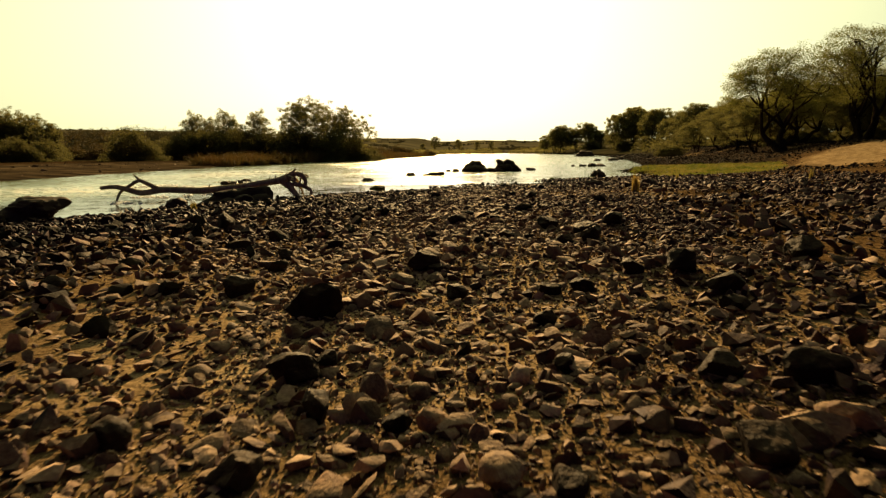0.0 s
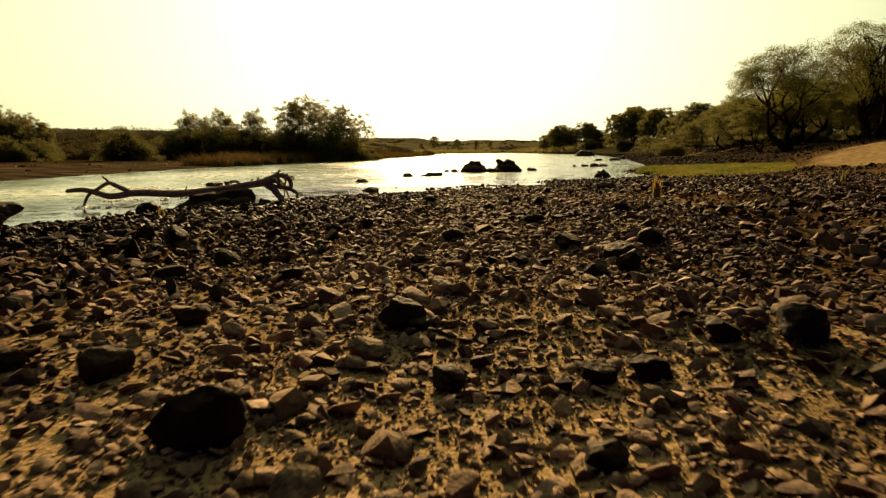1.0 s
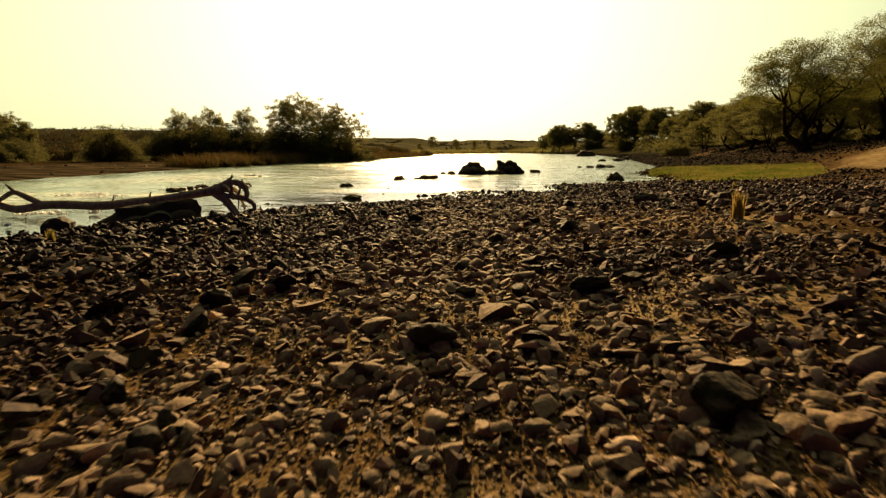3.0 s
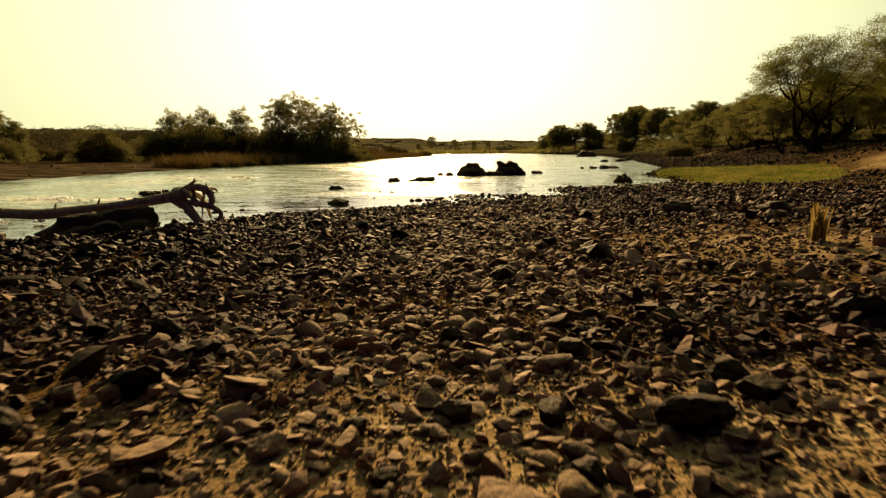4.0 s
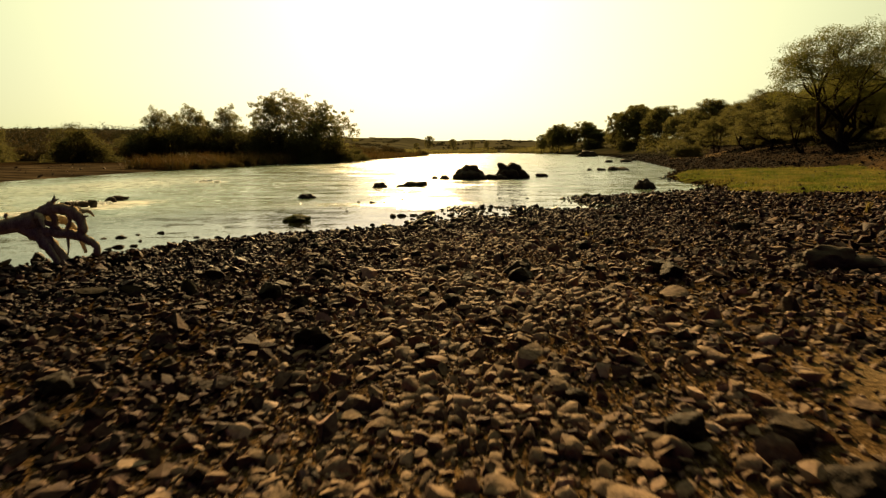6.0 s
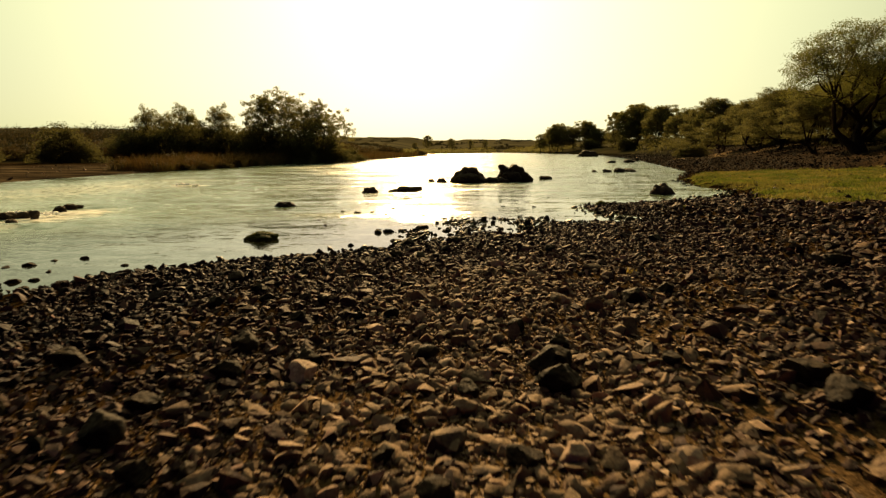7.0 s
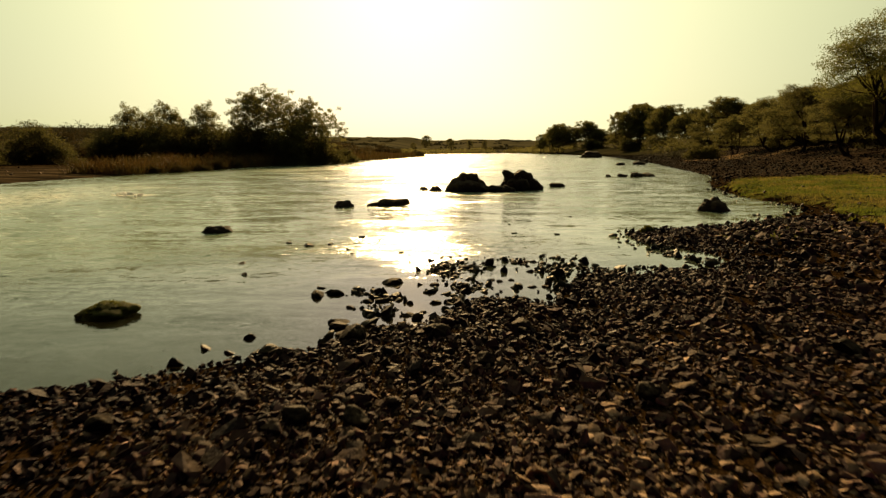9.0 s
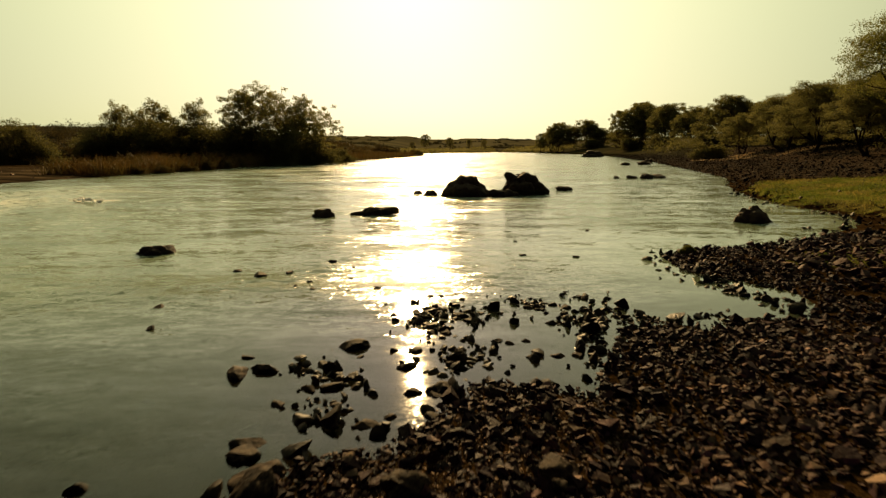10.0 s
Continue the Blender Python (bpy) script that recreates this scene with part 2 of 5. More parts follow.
def water_material():
    m, nt, b = mat("river_water")
    b.inputs["Roughness"].default_value = 0.03
    b.inputs["IOR"].default_value = 1.27
    b.inputs["Specular IOR Level"].default_value = 0.32
    b.inputs["Transmission Weight"].default_value = 0.25
    murk = tex(nt, NOISE, 0.3, 4, (1.6, 0.6, 1), True).outputs[0]
    c = ramp(nt, murk, (0.35, (0.186, 0.246, 0.166)), (0.65, (0.232, 0.3, 0.204)))
    # small wind ripples and longer swells, each a slope of the surface; calm by the shore and in slicks
    calm = tex(nt, NOISE, 0.22, 3, (0.8, 1.5, 1), True).outputs[0]
    at = nt.nodes.new("ShaderNodeAttribute")
    at.attribute_name = "ripple"
    amp = maths(nt, "MULTIPLY", ramp(nt, calm, (0.38, (0.35, 0.35, 0.35)), (0.62, (1, 1, 1))), at.outputs["Fac"])
    slope = None
    for scale, detail, stretch, steep in ((0.6, 3, (0.5, 1.6, 1), 0.42), (1.8, 2, (0.6, 1.7, 1), 0.6), (6.5, 2, (0.75, 1.4, 1), 0.7), (38.0, 2, (0.8, 1.3, 1), 0.8)):
        n = tex(nt, NOISE, scale, detail, stretch, True).outputs["Color"]
        v = nt.nodes.new("ShaderNodeVectorMath")
        v.operation = "SUBTRACT"
        v.inputs[1].default_value = (0.5, 0.5, 0.5)
        nt.links.new(n, v.inputs[0])
        m1 = nt.nodes.new("ShaderNodeVectorMath")
        m1.operation = "MULTIPLY"
        m1.inputs[1].default_value = (steep * 0.8, steep * 1.15, 0)
        nt.links.new(v.outputs[0], m1.inputs[0])
        if slope is None:
            slope = m1.outputs[0]
        else:
            add = nt.nodes.new("ShaderNodeVectorMath")
            add.operation = "ADD"
            nt.links.new(slope, add.inputs[0])
            nt.links.new(m1.outputs[0], add.inputs[1])
            slope = add.outputs[0]
    # steep little crests here and there, that catch the sun
    crests = ramp(nt, tex(nt, NOISE, 4.0, 3, (0.8, 1.2, 1), True).outputs[0], (0.54, (0, 0, 0)), (0.66, (1, 1, 1)))
    v = nt.nodes.new("ShaderNodeVectorMath")
    v.operation = "SUBTRACT"
    v.inputs[1].default_value = (0.5, 0.5, 0.5)
    nt.links.new(tex(nt, NOISE, 22.0, 1, (0.8, 1.2, 1), True).outputs["Color"], v.inputs[0])
    m1 = nt.nodes.new("ShaderNodeVectorMath")
    m1.operation = "MULTIPLY"
    m1.inputs[1].default_value = (1.5, 1.9, 0)
    nt.links.new(v.outputs[0], m1.inputs[0])
    steep_ones = nt.nodes.new("ShaderNodeVectorMath")
    steep_ones.operation = "SCALE"
    nt.links.new(m1.outputs[0], steep_ones.inputs[0])
    nt.links.new(crests, steep_ones.inputs["Scale"])
    add = nt.nodes.new("ShaderNodeVectorMath")
    add.operation = "ADD"
    nt.links.new(slope, add.inputs[0])
    nt.links.new(steep_ones.outputs[0], add.inputs[1])
    slope = add.outputs[0]
    sc = nt.nodes.new("ShaderNodeVectorMath")
    sc.operation = "SCALE"
    nt.links.new(slope, sc.inputs[0])
    nt.links.new(amp, sc.inputs["Scale"])
    up = nt.nodes.new("ShaderNodeVectorMath")
    up.operation = "ADD"
    nt.links.new(nt.nodes.new("ShaderNodeNewGeometry").outputs["Normal"], up.inputs[0])
    nt.links.new(sc.outputs[0], up.inputs[1])
    unit = nt.nodes.new("ShaderNodeVectorMath")
    unit.operation = "NORMALIZE"
    nt.links.new(up.outputs[0], unit.inputs[0])
    nt.links.new(unit.outputs[0], b.inputs["Normal"])
    # broken white water in the riffles
    froth = tex(nt, NOISE, 3.6, 6, (0.55, 1.6, 1), True).outputs[0]
    white = None
    for patch in ((-11.5, 25.5, 2.6, 1.6, 0, 0.6), (-11.3, 42.2, 1.3, 0.5, 0, 0.4), (-14, 24, 6, 8, 0, 1.2), (-8.7, 28.6, 1.2, 2.2, 0, 0.4), (-15, 40, 5, 13, 0, 1.2)):
        k = blob_mask(nt, *patch)
        white = k if white is None else maths(nt, "MAXIMUM", white, k)
    # clear over the dark bed by the shore, turbid further out
    deep = nt.nodes.new("ShaderNodeAttribute")
    deep.attribute_name = "shallow"
    nt.links.new(deep.outputs["Fac"], b.inputs["Transmission Weight"])
    c = mix(nt, ramp(nt, deep.outputs["Fac"], (0.4, (0, 0, 0)), (0.95, (1, 1, 1))), c, (0.058, 0.068, 0.042))
    foam = maths(nt, "MULTIPLY", white, ramp(nt, froth, (0.47, (0, 0, 0)), (0.55, (1, 1, 1))))
    crest = None
    for patch in ((-11.3, 42.2, 1.1, 0.45, 0, 0.4, 1.5), (-9.0, 28.6, 0.9, 1.7, 0, 0.5, 1.5), (-11.3, 25.3, 1.8, 0.7, 0, 0.6, 1.5), (-13.4, 23.2, 1.6, 0.5, 0, 0.5, 1.5), (-9.8, 26.0, 1.5, 0.8, 0, 0.5, 1.5)):
        k = blob_mask(nt, *patch)
        crest = k if crest is None else maths(nt, "MAXIMUM", crest, k)
    foam = maths(nt, "MAXIMUM", foam, maths(nt, "MULTIPLY", crest, ramp(nt, froth, (0.36, (0, 0, 0)), (0.47, (1, 1, 1)))))
    fleck = tex(nt, NOISE, 4.2, 5, (0.42, 2.0, 1), True).outputs[0]
    foam = maths(nt, "MAXIMUM", foam, maths(nt, "MULTIPLY", blob_mask(nt, -11, 36, 9, 20, 0, 1.0), ramp(nt, fleck, (0.6, (0, 0, 0)), (0.68, (0.7, 0.7, 0.7)))))
    nt.links.new(mix(nt, foam, c, (0.85, 0.85, 0.8)), b.inputs["Base Color"])
    nt.links.new(maths(nt, "ADD", maths(nt, "ADD", 0.03, maths(nt, "MULTIPLY", amp, 0.12)), maths(nt, "MULTIPLY", foam, 0.5)), b.inputs["Roughness"])
    return m


def leaf_material(name, a, bcol, c3, through_light=0.5):
    m, nt, b = mat(name)
    rnd = nt.nodes.new("ShaderNodeNewGeometry").outputs["Random Per Island"]
    clump = tex(nt, NOISE, 0.6, 2).outputs[0]
    c = mix(nt, ramp(nt, clump, (0.4, (0, 0, 0)), (0.62, (1, 1, 1))), ramp(nt, rnd, (0.0, a), (1.0, bcol)), c3)
    nt.links.new(c, b.inputs["Base Color"])
    b.inputs["Roughness"].default_value = 0.8
    b.inputs["Specular IOR Level"].default_value = 0.1
    out = nt.nodes["Material Output"]
    tr = nt.nodes.new("ShaderNodeBsdfTranslucent")
    nt.links.new(c, tr.inputs[0])
    mx = nt.nodes.new("ShaderNodeMixShader")
    mx.inputs[0].default_value = through_light
    nt.links.new(b.outputs[0], mx.inputs[1])
    nt.links.new(tr.outputs[0], mx.inputs[2])
    nt.links.new(mx.outputs[0], out.inputs[0])
    return m


def wood_material(name, dark, light):
    m, nt, b = mat(name)
    g = tex(nt, NOISE, 14, 6, (1, 1, 0.35)).outputs[0]
    crack = tex(nt, NOISE, 45, 3, (1.6, 1.6, 0.5)).outputs[0]
    c = ramp(nt, g, (0.3, dark), (0.7, light))
    c = mix(nt, 0.6, c, ramp(nt, crack, (0.35, (0.3, 0.27, 0.24)), (0.6, (1, 1, 1))), "MULTIPLY")
    nt.links.new(c, b.inputs["Base Color"])
    b.inputs["Roughness"].default_value = 0.8
    b.inputs["Specular IOR Level"].default_value = 0.0
    bump(nt, b, crack, 0.6, 0.01)
    return m


M_GROUND, M_WATER = ground_material(), water_material()
M_BARK = wood_material("acacia_bark", (0.0141, 0.0106, 0.00825), (0.0424, 0.0317, 0.0224))
M_DRIFT = wood_material("weathered_driftwood", (0.25, 0.197, 0.137), (0.523, 0.433, 0.296))
M_ACACIA = leaf_material("acacia_leaves", (0.105, 0.106, 0.027), (0.125, 0.125, 0.032), (0.114, 0.106, 0.029), 0.55)
M_OLIVE = leaf_material("willow_leaves", (0.111, 0.103, 0.0383), (0.172, 0.156, 0.0559), (0.144, 0.127, 0.0476), 0.55)
M_RUST = leaf_material("dry_leaves", (0.0651, 0.0451, 0.0174), (0.0955, 0.0651, 0.0234), (0.0608, 0.0486, 0.019), 0.3)
M_WOODLAND = leaf_material("woodland_leaves", (0.102, 0.096, 0.034), (0.116, 0.11, 0.039), (0.098, 0.088, 0.031), 0.55)
M_BRUSH = leaf_material("thorn_brush", (0.038, 0.0329, 0.0152), (0.0558, 0.0472, 0.0205), (0.0335, 0.0329, 0.0152), 0.25)
M_THICKET = leaf_material("thicket_leaves", (0.0612, 0.0575, 0.0209), (0.107, 0.096, 0.0334), (0.084, 0.078, 0.0277))
M_REED = leaf_material("reed_blades", (0.087, 0.0521, 0.0189), (0.148, 0.0871, 0.0271), (0.087, 0.0653, 0.0209), 0.22)
M_GRASS = leaf_material("waterside_grass", (0.0483, 0.0667, 0.0126), (0.101, 0.115, 0.0207), (0.172, 0.14, 0.0391))
M_STRAW = leaf_material("straw_grass", (0.174, 0.118, 0.0372), (0.236, 0.167, 0.0558), (0.149, 0.124, 0.0372))
M_FOAM = leaf_material("river_foam", (0.9, 0.92, 0.93), (0.95, 0.96, 0.97), (0.92, 0.94, 0.95), 0.6)
M_ALGAE = leaf_material("river_weed", (0.07, 0.075, 0.014), (0.12, 0.12, 0.024), (0.055, 0.058, 0.013))

# ---- the lie of the land ----
RIGHT_SHORE = [(-14, -60), (-10.5, -10), (-9.4, 6), (-8.6, 12.4), (-7.2, 14.6), (-6.2, 17), (-4.5, 19.4), (-3.3, 21.2), (-1.6, 22.4),
               (-0.3, 23.1), (0.04, 23.35), (0.18, 23.65), (0.4, 23.88), (0.62, 23.95), (0.84, 24.2), (1.0, 24.75), (1.2, 25.0), (1.6, 24.8), (2.05, 24.8), (2.3, 25.5), (2.6, 26.3), (2.95, 26.6),
               (3.4, 26.5), (4.5, 26.7), (5.2, 27.4), (4.9, 28.2), (4.2, 29.3), (4.3, 30.4), (4.9, 31.0),
               (7.2, 31.9), (8.7, 33.2), (10.2, 34.8), (11.15, 36.4), (11.0, 39), (11.4, 42), (12.4, 46), (14, 50.5), (17.2, 58), (23.5, 87), (28, 108), (36, 157), (43, 203), (41, 290), (34, 380), (30, 410)]
LEFT_SHORE = [(22, 372), (4, 330), (-8, 300), (-14, 250), (-12, 205), (-7.5, 186), (-10, 160), (-15.5, 112), (-18.6, 90), (-20.6, 72),
              (-22.4, 55), (-22.7, 43), (-22.6, 31), (-24, 0), (-28, -60)]
RIVER = np.array(RIGHT_SHORE + LEFT_SHORE, float)
N_RIGHT = len(RIGHT_SHORE)


def to_segments(p, a, b):
    """Distance of the points p (n, 2) to the chain of segments a-b."""
    best = np.full(len(p), 1e9)
    for s, e in zip(a, b):
        d = e - s
        u = np.clip(((p - s) @ d) / (d @ d), 0, 1)
        best = np.minimum(best, np.hypot(*(p - s - u[:, None] * d).T))
    return best


def inside(outline, p):
    odd = np.zeros(len(p), bool)
    for (x0, y0), (x1, y1) in zip(outline, np.roll(outline, -1, 0)):
        if y0 != y1:
            odd ^= ((y0 > p[:, 1]) != (y1 > p[:, 1])) & (p[:, 0] < (x1 - x0) * (p[:, 1] - y0) / (y1 - y0) + x0)
    return odd


def inside_river(p):
    return inside(RIVER, p)


def step(v, lo, hi):
    u = np.clip((v - lo) / (hi - lo), 0, 1)
    return u * u * (3 - 2 * u)


def waves(p, size, seed):
    """Smooth unevenness between about -1 and 1."""
    rng = np.random.default_rng(seed)
    total = np.zeros(len(p))
    for k in range(7):
        a, f, ph = rng.uniform(0, 6.28), rng.uniform(0.6, 1.7) * 6.28 / size, rng.uniform(0, 6.28)
        total += np.sin((p[:, 0] * np.cos(a) + p[:, 1] * np.sin(a)) * f + ph)
    return total / 3.2


MAT = np.array([(12.7, 45.6), (11.7, 42.0), (11.4, 38.8), (11.6, 36.4), (10.7, 34.0), (9.7, 31.4), (9.0, 29.4), (10.1, 28.3), (12, 28.4), (14.4, 30.4), (17.3, 34), (21.5, 42),
                (25.5, 50.5), (20.5, 51.6), (17, 50.4), (14.4, 48.4)], float)


def turf_depth(p):
    """Above 0 on the grass mat beside the water, with a ragged outline."""
    near = (p[:, 0] > 4) & (p[:, 0] < 32) & (p[:, 1] > 22) & (p[:, 1] < 58)
    out = np.full(len(p), -1.0)
    q = p[near]
    d = to_segments(q, MAT, np.roll(MAT, -1, 0)) * np.where(inside(MAT, q), 1, -1)
    out[near] = d / 4.5 + 0.05 * waves(q, 4.5, 44) + 0.045 * waves(q, 1.6, 47) + 0.025 * waves(q, 0.7, 48)
    return out


def in_green(p):
    return turf_depth(p) > 0


def height(x, y):
    p = np.column_stack([np.ravel(x), np.ravel(y)]).astype(float)
    wob = np.column_stack([waves(p, 2.2, 5), waves(p, 1.8, 6)]) * 0.08
    q = p + wob
    wet = inside_river(q)
    dr = to_segments(q, RIVER[:N_RIGHT - 1], RIVER[1:N_RIGHT])
    dl = to_segments(q, RIVER[N_RIGHT:-1], RIVER[N_RIGHT + 1:])
    d = np.minimum(dr, dl)
    left = dl < dr
    right_land = 0.06 * dr / (1 + (0.06 * dr / 0.8) ** 4) ** 0.25 + 1.2 * step(dr, 8, 16) * step(p[:, 0], 9, 18) * step(p[:, 1], 26, 42) + 0.35 * step(dr, 12, 26) * step(p[:, 0], 15, 25)
    left_land = 0.28 * (1 - np.exp(-dl / 5))
    land = np.where(left, left_land, right_land)
    land += waves(p, 3.1, 2) * 0.035 * np.clip(d / 2, 0, 1) + waves(p, 0.9, 3) * 0.012 * (p[:, 1] < 60)
    # scrubby ridge behind the left bank, low hills at the horizon
    land += 4.6 * step(p[:, 1] - 0.35 * p[:, 0], 128, 165) * step(-p[:, 0], 25, 60) * (1 + 0.12 * waves(p, 60, 8))
    land += (13 + 2.2 * waves(p, 420, 9)) * step(p[:, 1], 520, 900)
    land += 14 * step(-p[:, 0], 220, 420) * step(p[:, 1], 120, 380)
    land += step(turf_depth(p), 0.0, 0.06) * (0.14 + 0.05 * waves(p, 2.6, 49) + 0.03 * waves(p, 1.1, 50))
    flat_mat = step(turf_depth(p), -0.3, 0.08)
    land = land * (1 - flat_mat) + flat_mat * np.minimum(land, 0.2 + 0.25 * (land - 0.2))
    bed = -0.04 - np.minimum(0.11 * d, 1.2)
    bed = np.maximum(bed, -0.4 + 0.34 * np.exp(-((p[:, 0] - 1.3) / 1.6) ** 2 - ((p[:, 1] - 26) / 2.2) ** 2))
    return np.where(wet, bed, land)


def spaced(lo, fine0, fine1, hi, s, growth):
    mid = list(np.arange(fine0, fine1, s))
    up, v, w = [], fine1, s
    while v < hi:
        up.append(v)
        w *= growth
        v += w
    down, v, w = [], fine0, s
    while v > lo:
        w *= growth
        v -= w
        down.append(v)
    return np.array(down[::-1] + mid + up + [hi])


def mesh_object(name, verts, faces, material, parent=None, smooth=True, label=""):
    """One mesh from arrays of places and of triangles or quads."""
    verts, faces = np.asarray(verts, np.float32), np.asarray(faces, np.int32)
    me = bpy.data.meshes.new(name)
    me.vertices.add(len(verts))
    me.vertices.foreach_set("co", verts.ravel())
    k = faces.shape[1]
    me.loops.add(faces.size)
    me.loops.foreach_set("vertex_index", faces.ravel())
    me.polygons.add(len(faces))
    me.polygons.foreach_set("loop_start", np.arange(0, faces.size, k, dtype=np.int32))
    me.polygons.foreach_set("use_smooth", np.full(len(faces), smooth))
    me.materials.append(material)
    me.update(calc_edges=True)
    ob = new(name, me)
    if parent:
        ob.parent = parent
    if label:
        ob["label"] = label
    return ob


def sheet(name, xs, ys, zs, material):
    nx, ny = len(xs), len(ys)
    X, Y = np.meshgrid(xs, ys)
    i = np.arange((nx - 1) * (ny - 1))
    a = i // (nx - 1) * nx + i % (nx - 1)
    return mesh_object(name, np.column_stack([X.ravel(), Y.ravel(), zs]), np.column_stack([a, a + 1, a + nx + 1, a + nx]), material)


xs, ys = spaced(-2400, -9, 18, 2400, 0.22, 1.055), spaced(-90, 0, 46, 3600, 0.22, 1.04)
GX, GY = np.meshgrid(xs, ys)
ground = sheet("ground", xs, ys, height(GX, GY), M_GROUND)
turf = ground.data.attributes.new("turf", "FLOAT", "POINT")
turf.data.foreach_set("value", np.clip(turf_depth(np.column_stack([GX.ravel(), GY.ravel()])), -1, 1).astype(np.float32))
tagged(ground, "sandy brown river bank and scrubby plain to the horizon", "ground", kind="structure")

wx, wy = spaced(-60, -24, 14, 60, 0.35, 1.08), spaced(-60, 8, 60, 430, 0.35, 1.05)
WX, WY = np.meshgrid(wx, wy)
wp = np.column_stack([WX.ravel(), WY.ravel()])
river_d = to_segments(wp, RIVER, np.roll(RIVER, -1, 0))
riffle = np.exp(-((wp[:, 0] + 10.5) / 3.0) ** 2 - ((wp[:, 1] - 24.0) / 5.0) ** 2)
swell = (waves(wp * (0.6, 1.5), 2.6, 21) * 0.5 + waves(wp * (0.5, 1.4), 1.3, 22) * 0.3) * (0.022 + 0.05 * riffle) * np.clip(river_d / 6, 0.08, 1)
water = sheet("water", wx, wy, swell * inside_river(wp), M_WATER)
ripple = water.data.attributes.new("ripple", "FLOAT", "POINT")
ripple.data.foreach_set("value", (np.clip(river_d / 5, 0.08 + 0.36 * step(wp[:, 1], 26, 36), 1) * (1 + 0.8 * step(wp[:, 1], 34, 90)) + 0.6 * np.exp(-((wp[:, 0] + 0.2) / 2.4) ** 2 - ((wp[:, 1] - 28.8) / 1.9) ** 2) + 0.6 * riffle).astype(np.float32))
shallow = water.data.attributes.new("shallow", "FLOAT", "POINT")
shallow.data.foreach_set("value", (0.1 + 0.86 * np.exp(-(to_segments(wp, RIVER[:N_RIGHT - 1], RIVER[1:N_RIGHT]) / 7.0) ** 2) * (1 - 0.65 * step(wp[:, 1], 24, 31))).astype(np.float32))
water.visible_shadow = False
tagged(water, "murky green rippled river reflecting the low sun", "river", kind="structure")


# ---- kinds of things ----
def hull_stone(rng, points, flat, square=0.0, cut=0.0):
    """Vertices and triangles of an angular, water-worn stone, about 1 across."""
    v = rng.normal(size=(points, 3))
    v /= np.linalg.norm(v, axis=1)[:, None]
    v = np.sign(v) * np.abs(v) ** (1 - square)
    v *= rng.uniform(0.36, 0.58, (points, 1))
    v *= (1.0, rng.uniform(0.6, 0.95), flat * rng.uniform(0.8, 1.2))
    if cut:
        v[:, 2] = np.minimum(v[:, 2], v[:, 2].max() * (1 - cut))
    bm = bmesh.new()
    for c in v:
        bm.verts.new(c)
    bmesh.ops.convex_hull(bm, input=bm.verts)
    for w in [w for w in bm.verts if not w.link_faces]:
        bm.verts.remove(w)
    bmesh.ops.triangulate(bm, faces=bm.faces)
    bm.verts.index_update()
    out = np.array([w.co for w in bm.verts]), np.array([[w.index for w in f.verts] for f in bm.faces])
    bm.free()
    return out


def worn_stone(rng, points, flat, square=0.0, cut=0.0, wear=0.5):
    """The same stone with its corners and edges rubbed off by the river; wear: 0.5 for the roundest."""
    v, f = hull_stone(rng, points, flat, square, cut)
    edges = {tuple(sorted((int(t[i]), int(t[i - 1])))) for t in f for i in range(3)}
    cuts = (0.5,) if wear >= 0.5 else (wear, 1 - wear)
    bm = bmesh.new()
    for a, b in sorted(edges):
        for k in cuts:
            bm.verts.new(v[a] * (1 - k) + v[b] * k)
    bmesh.ops.convex_hull(bm, input=bm.verts)
    for w in [w for w in bm.verts if not w.link_faces]:
        bm.verts.remove(w)
    bmesh.ops.triangulate(bm, faces=bm.faces)
    bm.verts.index_update()
    w = np.array([w.co for w in bm.verts])
    w = (w - (w.max(0) + w.min(0)) / 2) * (0.98 / np.ptp(w[:, :2], axis=0).max())
    out = w, np.array([[u.index for u in t.verts] for t in bm.faces])
    bm.free()
    return out


def turns(rng, n, tilt):
    """n turning matrices: any way round, leaning a little."""
    a, b, c = rng.uniform(0, 6.28, n), rng.normal(0, tilt, n), rng.normal(0, tilt, n)
    z, o = np.zeros(n), np.ones(n)
    rz = np.stack([np.cos(a), -np.sin(a), z, np.sin(a), np.cos(a), z, z, z, o], -1).reshape(n, 3, 3)
    rx = np.stack([o, z, z, z, np.cos(b), -np.sin(b), z, np.sin(b), np.cos(b)], -1).reshape(n, 3, 3)
    ry = np.stack([np.cos(c), z, np.sin(c), z, o, z, -np.sin(c), z, np.cos(c)], -1).reshape(n, 3, 3)
    return rz @ rx @ ry


def scatter(shapes, places, sizes, rng, tilt):
    """Joins many stones into one set of vertices and faces."""
    pick = rng.integers(0, len(shapes), len(places))
    turn = turns(rng, len(places), tilt)
    vs, fs, base = [], [], 0
    for k, (v, f) in enumerate(shapes):
        w = np.flatnonzero(pick == k)
        out = np.einsum("nij,vj->nvi", turn[w] * sizes[w, None, None], v) + places[w, None]
        vs.append(out.reshape(-1, 3))
        fs.append((f[None] + (np.arange(len(w)) * len(v))[:, None, None]).reshape(-1, 3) + base)
        base += len(w) * len(v)
    return np.concatenate(vs), np.concatenate(fs)


def jittered(x0, x1, y0, y1, cell, rng, keep=1.0):
    gx, gy = np.meshgrid(np.arange(x0, x1, cell), np.arange(y0, y1, cell))
    p = np.column_stack([gx.ravel(), gy.ravel()]) + rng.uniform(-0.5, 0.5, (gx.size, 2)) * cell
    return p[rng.random(len(p)) < keep]


